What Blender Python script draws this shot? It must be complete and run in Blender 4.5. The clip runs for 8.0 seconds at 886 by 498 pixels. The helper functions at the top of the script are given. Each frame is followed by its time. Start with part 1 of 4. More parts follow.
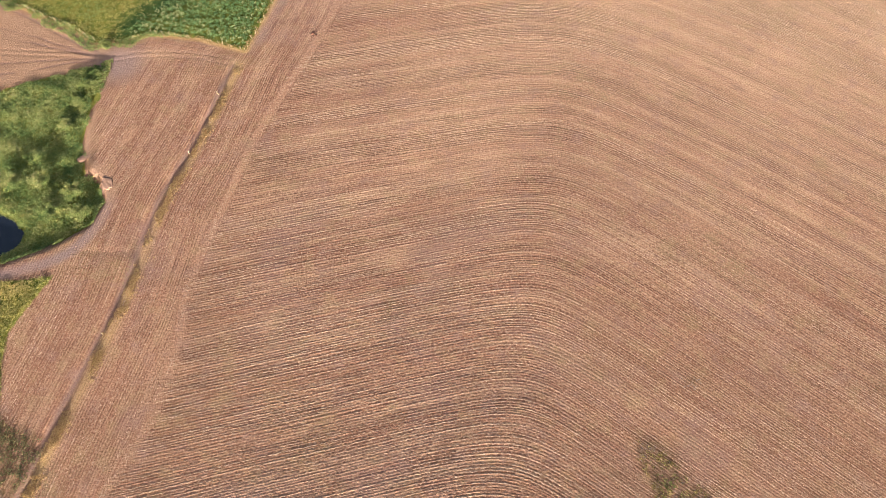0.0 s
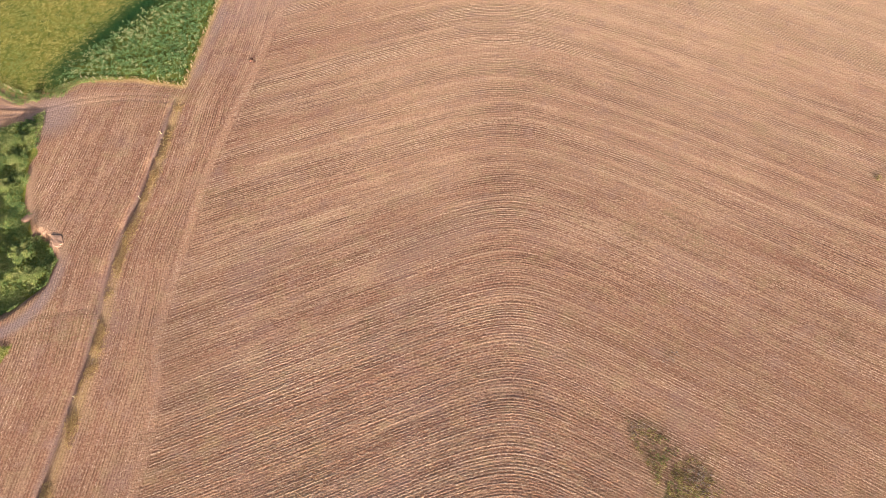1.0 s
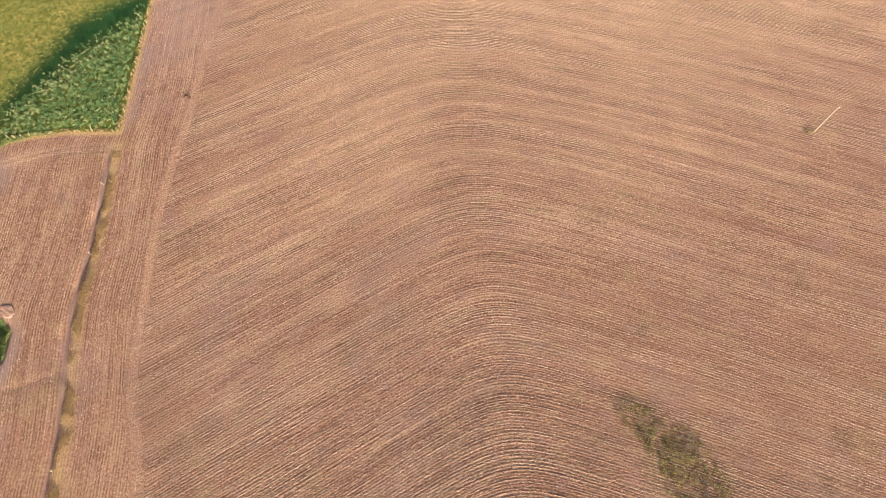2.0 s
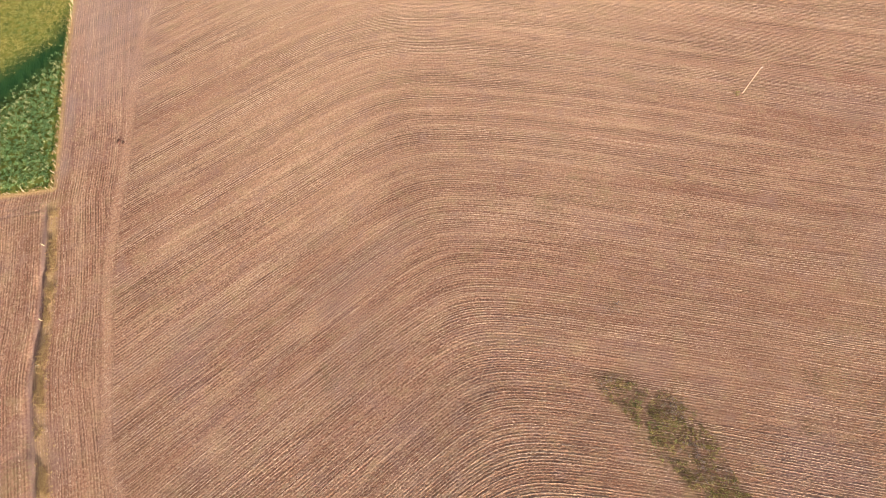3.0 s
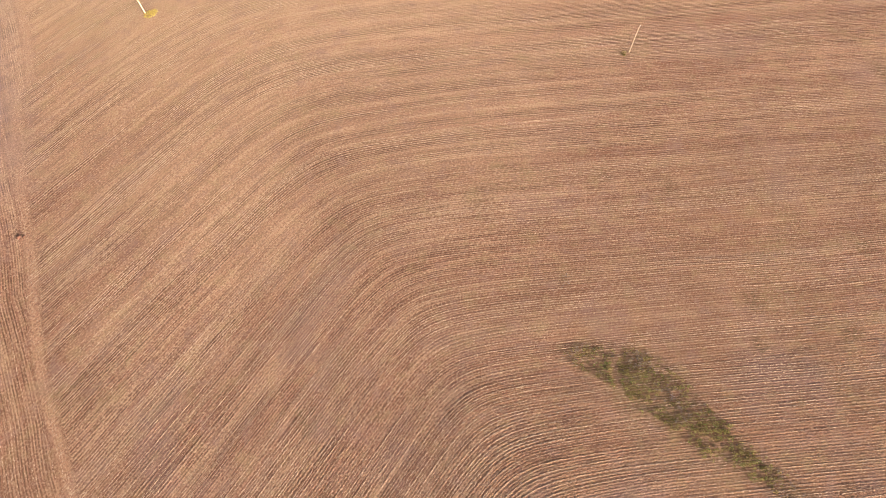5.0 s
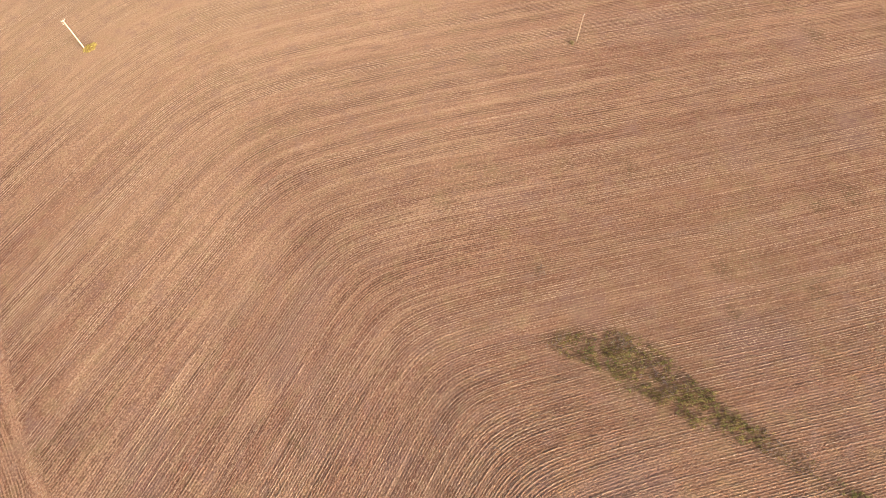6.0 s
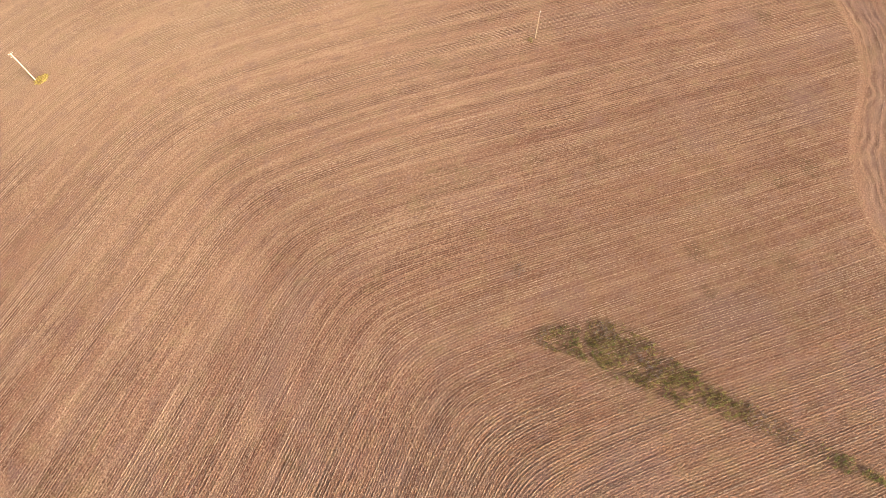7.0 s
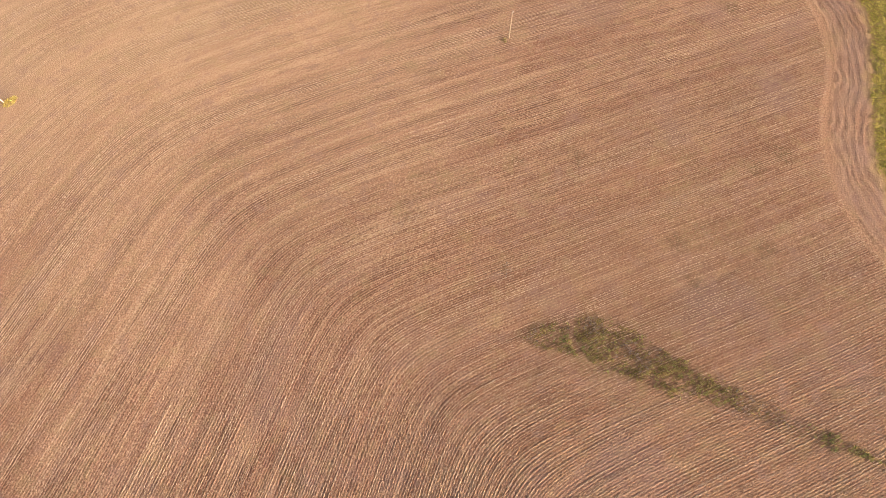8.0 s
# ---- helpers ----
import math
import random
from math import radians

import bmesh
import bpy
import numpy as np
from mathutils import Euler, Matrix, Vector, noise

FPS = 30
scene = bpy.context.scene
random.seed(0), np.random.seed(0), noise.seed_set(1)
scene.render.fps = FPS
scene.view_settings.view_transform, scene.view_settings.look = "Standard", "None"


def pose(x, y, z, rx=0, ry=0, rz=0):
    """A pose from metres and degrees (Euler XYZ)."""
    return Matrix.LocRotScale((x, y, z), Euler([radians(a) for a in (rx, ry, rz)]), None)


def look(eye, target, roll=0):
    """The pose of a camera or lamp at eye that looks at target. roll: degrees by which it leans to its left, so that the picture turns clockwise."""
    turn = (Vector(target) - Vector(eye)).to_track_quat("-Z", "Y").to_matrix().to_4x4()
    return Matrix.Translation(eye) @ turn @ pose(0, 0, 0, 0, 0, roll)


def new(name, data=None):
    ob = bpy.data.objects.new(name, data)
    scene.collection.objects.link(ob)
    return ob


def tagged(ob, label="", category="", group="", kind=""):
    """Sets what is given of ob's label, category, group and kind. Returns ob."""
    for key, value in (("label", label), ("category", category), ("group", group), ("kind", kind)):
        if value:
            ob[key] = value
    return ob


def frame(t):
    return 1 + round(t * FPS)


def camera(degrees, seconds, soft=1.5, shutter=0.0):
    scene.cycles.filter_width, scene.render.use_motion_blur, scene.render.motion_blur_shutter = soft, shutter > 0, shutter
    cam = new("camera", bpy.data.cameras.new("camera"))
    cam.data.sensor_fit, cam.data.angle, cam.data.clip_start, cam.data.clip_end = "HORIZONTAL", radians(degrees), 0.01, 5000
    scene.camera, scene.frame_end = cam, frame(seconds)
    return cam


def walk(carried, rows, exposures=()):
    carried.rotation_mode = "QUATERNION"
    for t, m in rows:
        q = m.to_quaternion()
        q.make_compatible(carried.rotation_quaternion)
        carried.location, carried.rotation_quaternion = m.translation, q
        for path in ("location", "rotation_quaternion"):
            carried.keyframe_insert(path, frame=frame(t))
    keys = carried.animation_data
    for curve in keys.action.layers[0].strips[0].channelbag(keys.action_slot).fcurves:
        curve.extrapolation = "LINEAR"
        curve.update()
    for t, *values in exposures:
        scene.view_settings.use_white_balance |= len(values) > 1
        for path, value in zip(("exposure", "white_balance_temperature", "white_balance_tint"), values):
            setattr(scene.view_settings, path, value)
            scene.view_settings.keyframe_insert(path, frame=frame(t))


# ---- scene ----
cam = camera(79.1, 8.0, soft=0.85)
# seconds, eye x, y, z, pitch, compass heading, roll
PATH = [
    (0.0, 0.00, 0.00, 102.74, -64.64, 5.12, 1.94),
    (0.5, 0.02, 0.74, 103.23, -64.52, 8.97, 1.51),
    (1.0, 0.04, 1.42, 103.80, -64.45, 13.07, 1.24),
    (1.5, 0.03, 2.06, 104.37, -64.32, 17.44, 0.99),
    (2.0, -0.01, 2.65, 104.88, -64.27, 21.92, 0.70),
    (2.2, -0.03, 2.88, 105.03, -64.25, 23.69, 0.59),
    (3.3, 0.04, 4.14, 105.39, -64.02, 33.66, 0.15),
    (3.5, 0.03, 4.34, 105.49, -64.02, 35.13, -0.01),
    (4.0, -0.02, 4.84, 105.82, -63.96, 39.03, 0.02),
    (4.5, -0.03, 5.32, 106.12, -63.94, 42.51, -0.03),
    (4.7, -0.03, 5.49, 106.25, -63.93, 43.98, 0.00),
    (5.8, -0.01, 6.28, 106.83, -63.81, 51.74, -0.30),
    (6.0, 0.02, 6.41, 106.97, -63.80, 53.03, -0.42),
    (6.5, 0.18, 6.79, 107.37, -63.72, 56.27, -0.43),
    (7.0, 0.40, 7.21, 107.79, -63.78, 58.73, -0.25),
    (7.5, 0.68, 7.62, 108.24, -63.84, 60.90, -0.19),
    (8.0, 0.98, 8.05, 108.68, -63.94, 62.58, 0.10),
]
walk(cam, [(t, pose(x, y, z, 90 + pitch, 0, -heading) @ pose(0, 0, 0, 0, 0, roll)) for t, x, y, z, pitch, heading, roll in PATH],
     [(0.0, 1.90, 6000, 9), (4.0, 1.87, 6230, 9.5), (8.0, 1.82, 6550, 10)])

# ---- light: a low sun behind the camera and a clear sky ----
SUN_UP, SUN_FROM = 9.6, 181.0            # degrees of height, compass heading towards the sun
world = bpy.data.worlds.new("sky")
scene.world = world
world.use_nodes = True
wn = world.node_tree.nodes
sky = wn.new("ShaderNodeTexSky")
sky.sky_type, sky.sun_disc = "NISHITA", False
sky.air_density, sky.dust_density, sky.ozone_density = 0.8, 6.0, 0.0
sky.sun_elevation, sky.sun_rotation = radians(SUN_UP), radians(SUN_FROM)
wn["Background"].inputs["Strength"].default_value = 0.09
world.node_tree.links.new(sky.outputs["Color"], wn["Background"].inputs["Color"])
sun = new("sun", bpy.data.lights.new("sun", "SUN"))
sun.data.energy, sun.data.angle, sun.data.color = 5.0, radians(0.55), (1.0, 0.88, 0.76)
sun.matrix_world = look((0, 0, 200), (math.sin(radians(SUN_FROM + 180)), math.cos(radians(SUN_FROM + 180)), 200 - math.tan(radians(SUN_UP))))

# ---- materials ----


def material(name, rough=0.9, spec=0.15):
    m = bpy.data.materials.new(name)
    m.use_nodes = True
    b = m.node_tree.nodes["Principled BSDF"]
    b.inputs["Roughness"].default_value = rough
    b.inputs["Specular IOR Level"].default_value = spec
    return m, m.node_tree, b


def node(tree, kind, **inputs):
    n = tree.nodes.new(kind)
    for key, value in inputs.items():
        socket = n.inputs[key.replace("_", " ")]
        if hasattr(value, "is_linked"):
            tree.links.new(value, socket)
        else:
            socket.default_value = value
    return n


def ramp(tree, fac, stops):
    n = tree.nodes.new("ShaderNodeValToRGB")
    tree.links.new(fac, n.inputs["Fac"])
    while len(n.color_ramp.elements) < len(stops):
        n.color_ramp.elements.new(0.5)
    for e, (at, col) in zip(n.color_ramp.elements, stops):
        e.position = at
        e.color = (*col, 1) if len(col) == 3 else col
    return n.outputs["Color"]


def grey(tree, fac, lo, hi, a=0.0, b=1.0):
    n = tree.nodes.new("ShaderNodeMapRange")
    tree.links.new(fac, n.inputs["Value"])
    for key, value in (("From Min", lo), ("From Max", hi), ("To Min", a), ("To Max", b)):
        n.inputs[key].default_value = value
    return n.outputs["Result"]


def mix(tree, fac, a, b, how="MIX"):
    n = tree.nodes.new("ShaderNodeMix")
    n.data_type, n.blend_type = "RGBA", how
    for socket, value in ((n.inputs[0], fac), (n.inputs[6], a), (n.inputs[7], b)):
        if hasattr(value, "is_linked"):
            tree.links.new(value, socket)
        elif isinstance(value, tuple):
            socket.default_value = (*value, 1)
        else:
            socket.default_value = value
    return n.outputs[2]


def calc(tree, how, a, b=0.0):
    n = tree.nodes.new("ShaderNodeMath")
    n.operation = how
    for socket, value in zip(n.inputs, (a, b)):
        if hasattr(value, "is_linked"):
            tree.links.new(value, socket)
        else:
            socket.default_value = value
    return n.outputs[0]


def noise_at(tree, vec, scale, detail=4.0, rough=0.55):
    n = tree.nodes.new("ShaderNodeTexNoise")
    n.inputs["Scale"].default_value, n.inputs["Detail"].default_value, n.inputs["Roughness"].default_value = scale, detail, rough
    if vec is not None:
        tree.links.new(vec, n.inputs["Vector"])
    return n.outputs["Fac"]


def calc_shift(tree, vec, by):
    n = tree.nodes.new("ShaderNodeVectorMath")
    n.operation = "ADD"
    tree.links.new(vec, n.inputs[0])
    n.inputs[1].default_value = (by, -by, 0)
    return n.outputs[0]


def attr(tree, name):
    n = tree.nodes.new("ShaderNodeAttribute")
    n.attribute_name = name
    return n.outputs["Fac"]


def island(tree):
    return tree.nodes.new("ShaderNodeNewGeometry").outputs["Random Per Island"]


def place(tree):
    return tree.nodes.new("ShaderNodeNewGeometry").outputs["Position"]


def finish(tree, bsdf, colour, bump=None, strength=0.4, distance=0.05):
    tree.links.new(colour, bsdf.inputs["Base Color"])
    if bump is not None:
        n = tree.nodes.new("ShaderNodeBump")
        n.inputs["Strength"].default_value, n.inputs["Distance"].default_value = strength, distance
        tree.links.new(bump, n.inputs["Height"])
        tree.links.new(n.outputs["Normal"], bsdf.inputs["Normal"])


def ground_material():
    m, t, b = material("field_soil", 0.95, 0.05)
    p = place(t)
    row, head = attr(t, "row_field"), attr(t, "row_edge")
    edge, grass, bare, dark_earth = (attr(t, k) for k in ("edge_zone", "grass_zone", "bare_zone", "dark_earth_zone"))
    across = mix(t, edge, row, head)
    sep = t.nodes.new("ShaderNodeSeparateColor")
    t.links.new(across, sep.inputs[0])
    u = sep.outputs[0]
    # coordinates that run along the rows: noise stretched by the furrows
    comb = t.nodes.new("ShaderNodeCombineXYZ")
    t.links.new(u, comb.inputs[0])
    t.links.new(calc(t, "MULTIPLY", attr(t, "row_along"), 0.09), comb.inputs[1])
    streak = noise_at(t, comb.outputs[0], 0.9, 3.0, 0.6)
    swath = noise_at(t, comb.outputs[0], 0.16, 2.0, 0.5)
    big = noise_at(t, p, 0.018, 4.0, 0.55)
    mid = noise_at(t, p, 0.09, 5.0, 0.6)
    fine = noise_at(t, p, 2.2, 2.5, 0.65)
    grit = noise_at(t, p, 5.0, 1.0, 0.6)
    soil = ramp(t, big, [(0.30, (0.300, 0.148, 0.100)), (0.52, (0.345, 0.178, 0.117)), (0.72, (0.375, 0.205, 0.130))])
    straw = mix(t, mid, (0.41, 0.245, 0.155), (0.53, 0.345, 0.225))
    cover = calc(t, "ADD", grey(t, streak, 0.42, 0.62, 0.0, 0.60), grey(t, swath, 0.40, 0.64, 0.0, 0.40))
    cover = calc(t, "MULTIPLY", cover, grey(t, fine, 0.30, 0.62, 0.25, 1.15))
    col = mix(t, cover, soil, straw)
    plain = grey(t, calc(t, "ABSOLUTE", calc(t, "SUBTRACT", edge, 0.5)), 0.35, 0.5)
    # passes of the drill: bands a few metres wide that run with the rows
    long = t.nodes.new("ShaderNodeCombineXYZ")
    t.links.new(u, long.inputs[0])
    t.links.new(calc(t, "MULTIPLY", attr(t, "row_along"), 0.03), long.inputs[1])
    band = noise_at(t, long.outputs[0], 0.30, 2.0, 0.6)
    col = mix(t, calc(t, "MULTIPLY", grey(t, band, 0.50, 0.36, 0.0, 0.50), plain), col, (0.255, 0.122, 0.078))
    col = mix(t, calc(t, "MULTIPLY", grey(t, band, 0.52, 0.66, 0.0, 0.55), plain), col, (0.52, 0.335, 0.215))
    # furrow between two rows: bare earth, with the rows' shade painted in darker
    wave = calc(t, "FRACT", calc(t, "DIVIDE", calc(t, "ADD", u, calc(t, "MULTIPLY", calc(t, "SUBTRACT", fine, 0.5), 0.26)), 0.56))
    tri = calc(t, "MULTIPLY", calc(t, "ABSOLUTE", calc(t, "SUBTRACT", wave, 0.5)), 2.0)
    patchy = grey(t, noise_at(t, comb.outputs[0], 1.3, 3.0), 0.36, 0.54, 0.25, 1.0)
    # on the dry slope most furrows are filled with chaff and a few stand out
    dry_slope = grey(t, attr(t, "soil_tone"), -0.1, 0.30, 0.25, 1.0)
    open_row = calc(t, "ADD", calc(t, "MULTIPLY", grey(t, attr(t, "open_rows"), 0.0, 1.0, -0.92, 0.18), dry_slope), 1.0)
    furrow_shade = calc(t, "MULTIPLY", calc(t, "MULTIPLY", calc(t, "MULTIPLY", grey(t, tri, 0.75, 0.30, 0.0, 0.85), plain), open_row), patchy)
    col = mix(t, furrow_shade, col, (0.085, 0.043, 0.028))
    thatch = noise_at(t, comb.outputs[0], 1.15, 3.0, 0.6)
    col = mix(t, grey(t, thatch, 0.48, 0.36, 0.0, 0.60), col, (0.150, 0.080, 0.052))
    speck = noise_at(t, p, 2.3, 1.5, 0.6)
    col = mix(t, grey(t, speck, 0.48, 0.37, 0.0, 0.60), col, (0.140, 0.070, 0.048))
    col = mix(t, grey(t, speck, 0.55, 0.66, 0.0, 0.42), col, (0.58, 0.40, 0.275))
    tone_n = attr(t, "soil_tone")
    col = mix(t, grey(t, tone_n, 0.0, 1.0, 0.0, 0.50), col, (0.52, 0.355, 0.225))
    col = mix(t, grey(t, tone_n, 0.0, -1.0, 0.0, 0.50), col, (0.205, 0.108, 0.068))
    patch = noise_at(t, p, 0.22, 4.0, 0.65)
    col = mix(t, grey(t, patch, 0.52, 0.68, 0.0, 0.28), col, (0.33, 0.245, 0.125))
    col = mix(t, grey(t, patch, 0.46, 0.32, 0.0, 0.45), col, (0.27, 0.165, 0.135))
    # greyer, darker earth, moist in the ditch, also along wheel ruts; greenish regrowth
    col = mix(t, calc(t, "MULTIPLY", dark_earth, grey(t, mid, 0.25, 0.75, 0.45, 0.95)), col, (0.190, 0.122, 0.105))
    weedy = calc(t, "MULTIPLY", grey(t, noise_at(t, p, 0.035, 3.0), 0.56, 0.72), grey(t, fine, 0.42, 0.66, 0.0, 0.55))
    col = mix(t, weedy, col, (0.205, 0.170, 0.080))
    mauve = grey(t, noise_at(t, calc_shift(t, p, 60.0), 0.045, 3.0, 0.6), 0.54, 0.70, 0.0, 0.45)
    col = mix(t, calc(t, "MULTIPLY", mauve, grey(t, tone_n, 0.35, -0.1, 0.0, 1.0)), col, (0.235, 0.145, 0.130))
    col = mix(t, calc(t, "MULTIPLY", attr(t, "weed_zone"), grey(t, noise_at(t, p, 0.9, 4.0, 0.7), 0.40, 0.60, 0.0, 0.85)), col, (0.115, 0.078, 0.040))
    hay = mix(t, grey(t, fine, 0.3, 0.7), (0.30, 0.185, 0.080), (0.50, 0.345, 0.165))
    col = mix(t, calc(t, "MULTIPLY", attr(t, "dry_zone"), 0.85), col, hay)
    clay = mix(t, mid, (0.33, 0.195, 0.125), (0.43, 0.275, 0.18))
    col = mix(t, bare, col, mix(t, grey(t, fine, 0.3, 0.7), clay, (0.26, 0.155, 0.10)))
    col = mix(t, calc(t, "MULTIPLY", attr(t, "ash_zone"), grey(t, mid, 0.25, 0.7, 0.50, 0.95)), col, (0.235, 0.168, 0.160))
    turf = ramp(t, noise_at(t, p, 0.5, 5.0, 0.7), [(0.32, (0.085, 0.105, 0.024)), (0.5, (0.165, 0.170, 0.034)), (0.68, (0.26, 0.22, 0.055))])
    lush = grey(t, calc(t, "ADD", grass, calc(t, "MULTIPLY", calc(t, "SUBTRACT", fine, 0.5), 0.9)), 0.35, 0.65)
    turf = mix(t, attr(t, "dark_zone"), turf, mix(t, mid, (0.020, 0.058, 0.018), (0.034, 0.085, 0.026)))
    col = mix(t, lush, col, turf)
    h = calc(t, "ADD", calc(t, "MULTIPLY", fine, 1.0), calc(t, "MULTIPLY", grit, 0.45))
    h = calc(t, "ADD", h, calc(t, "MULTIPLY", calc(t, "MULTIPLY", tri, plain), 0.2))
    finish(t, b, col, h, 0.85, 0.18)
    return m


def straw_material(name, dark, light, rough=0.85, rows=False):
    m, t, b = material(name, rough, 0.2)
    r = island(t)
    if rows:
        r = calc(t, "ADD", calc(t, "MULTIPLY", r, 0.50), calc(t, "MULTIPLY", attr(t, "straw_cover"), 0.55))
    col = ramp(t, r, [(0.0, dark), (0.55, tuple((x + y) / 2 for x, y in zip(dark, light))), (1.0, light)])
    col = mix(t, grey(t, noise_at(t, place(t), 0.05, 3.0), 0.35, 0.65, 0.0, 0.5), col, dark)
    finish(t, b, col)
    return m


def leaf_material(name, stops, gloss=0.55, patch=0.07, single=0.42):
    m, t, b = material(name, gloss + 0.15, 0.12)
    r = calc(t, "ADD", calc(t, "MULTIPLY", island(t), single), calc(t, "MULTIPLY", noise_at(t, place(t), patch, 3.0), 1.0 - single))
    finish(t, b, ramp(t, r, stops))
    thin = t.nodes.new("ShaderNodeBsdfTranslucent")
    t.links.new(b.inputs["Base Color"].links[0].from_socket, thin.inputs["Color"])
    blend = t.nodes.new("ShaderNodeMixShader")
    blend.inputs[0].default_value = 0.4
    t.links.new(b.outputs[0], blend.inputs[1])
    t.links.new(thin.outputs[0], blend.inputs[2])
    t.links.new(blend.outputs[0], t.nodes["Material Output"].inputs["Surface"])
    return m


def wood_material(name, a, b_col, scale=6.0):
    m, t, b = material(name, 0.85, 0.15)
    c = t.nodes.new("ShaderNodeTexCoord")
    mp = node(t, "ShaderNodeMapping", Vector=c.outputs["Object"], Scale=(1, 1, 0.12))
    f = noise_at(t, mp.outputs[0], scale, 5.0, 0.65)
    finish(t, b, ramp(t, f, [(0.3, a), (0.7, b_col)]), f, 0.4, 0.01)
    return m


SOIL = ground_material()
STRAW = straw_material("straw_stubble", (0.16, 0.084, 0.054), (0.64, 0.445, 0.315), rows=True)
CLOD = straw_material("dry_clods", (0.20, 0.105, 0.068), (0.38, 0.225, 0.150), 0.95)
LITTER = straw_material("straw_litter", (0.24, 0.14, 0.09), (0.43, 0.28, 0.185))


def ridge_material():
    m, t, b = material("row_ridge", 0.95, 0.05)
    p = place(t)
    fleck, crumb = noise_at(t, p, 2.0, 1.5, 0.6), noise_at(t, p, 0.8, 2.0)
    f = calc(t, "ADD", calc(t, "MULTIPLY", attr(t, "straw_cover"), 0.24), calc(t, "ADD", calc(t, "MULTIPLY", fleck, 0.95), calc(t, "MULTIPLY", crumb, 0.25)))
    col = ramp(t, f, [(0.50, (0.200, 0.098, 0.062)), (0.66, (0.350, 0.195, 0.122)), (0.80, (0.52, 0.335, 0.220)), (0.98, (0.65, 0.475, 0.335))])
    tone_n = attr(t, "soil_tone")
    col = mix(t, grey(t, tone_n, 0.0, 1.0, 0.0, 0.30), col, (0.54, 0.385, 0.25))
    col = mix(t, grey(t, tone_n, 0.0, -1.0, 0.0, 0.15), col, (0.205, 0.108, 0.068))
    patch = noise_at(t, p, 0.22, 4.0, 0.65)
    col = mix(t, grey(t, patch, 0.52, 0.68, 0.0, 0.22), col, (0.40, 0.30, 0.155))
    col = mix(t, grey(t, patch, 0.46, 0.32, 0.0, 0.35), col, (0.33, 0.205, 0.165))
    finish(t, b, col, fleck, 0.5, 0.06)
    return m


RIDGE = ridge_material()
CROP = leaf_material("crop_leaves", [(0.2, (0.090, 0.170, 0.068)), (0.5, (0.155, 0.255, 0.095)), (0.8, (0.31, 0.39, 0.16))], patch=0.3, single=0.3)
BLOOM = leaf_material("crop_bloom", [(0.2, (0.17, 0.23, 0.085)), (0.5, (0.33, 0.36, 0.16)), (0.8, (0.50, 0.47, 0.24))], patch=0.4)
DARKGREEN = leaf_material("low_greens", [(0.2, (0.014, 0.048, 0.016)), (0.5, (0.022, 0.066, 0.021)), (0.8, (0.038, 0.088, 0.030))], single=0.2)
MEADOW = leaf_material("meadow_grass", [(0.28, (0.19, 0.26, 0.085)), (0.5, (0.36, 0.335, 0.105)), (0.72, (0.52, 0.42, 0.16))], patch=0.10, single=0.15)
BUSH = leaf_material("bush_leaves", [(0.25, (0.085, 0.140, 0.048)), (0.45, (0.175, 0.235, 0.074)), (0.60, (0.33, 0.35, 0.12)), (0.75, (0.48, 0.43, 0.20))], patch=0.22, single=0.3)
WEED = leaf_material("weed_leaves", [(0.28, (0.070, 0.052, 0.026)), (0.44, (0.15, 0.122, 0.042)), (0.58, (0.33, 0.265, 0.080)), (0.75, (0.50, 0.41, 0.18))], 0.7, 0.5)
HERB = leaf_material("fresh_weeds", [(0.25, (0.070, 0.092, 0.034)), (0.5, (0.17, 0.195, 0.056)), (0.75, (0.36, 0.36, 0.12))], 0.7, 0.5)
DEAD = leaf_material("withered_weeds", [(0.25, (0.085, 0.062, 0.058)), (0.5, (0.22, 0.165, 0.150)), (0.75, (0.42, 0.33, 0.28))], 0.8, 0.6)
DRYGRASS = leaf_material("dry_grass", [(0.2, (0.33, 0.215, 0.10)), (0.5, (0.43, 0.29, 0.135)), (0.8, (0.53, 0.38, 0.19))], 0.8, 0.2)
ROUGH = leaf_material("rough_weeds", [(0.2, (0.060, 0.070, 0.035)), (0.5, (0.140, 0.135, 0.060)), (0.8, (0.30, 0.24, 0.12))], 0.7, 0.3)
VERGE = leaf_material("verge_grass", [(0.2, (0.17, 0.175, 0.040)), (0.5, (0.42, 0.36, 0.080)), (0.8, (0.62, 0.50, 0.16))], 0.7, 0.25)
TAN = leaf_material("yellow_grass", [(0.2, (0.46, 0.36, 0.10)), (0.5, (0.62, 0.49, 0.15)), (0.8, (0.74, 0.60, 0.24))], 0.8, 0.2)
POST = wood_material("weathered_post", (0.28, 0.225, 0.13), (0.50, 0.41, 0.25))
POLE = wood_material("pole_wood", (0.46, 0.37, 0.22), (0.64, 0.53, 0.35), 3.0)
# the same pole wood in a darker brown, for the eastern pole
DARKPOLE = wood_material("dark_pole_wood", (0.26, 0.19, 0.125), (0.40, 0.30, 0.205), 3.0)
BARK = wood_material("bark", (0.12, 0.085, 0.055), (0.26, 0.20, 0.13), 8.0)


def simple(name, stops, scale, rough=0.8, spec=0.2, bump=0.3, metal=0.0):
    m, t, b = material(name, rough, spec)
    f = noise_at(t, place(t), scale, 6.0, 0.65)
    b.inputs["Metallic"].default_value = metal
    finish(t, b, ramp(t, f, stops), f, bump, 0.08)
    return m


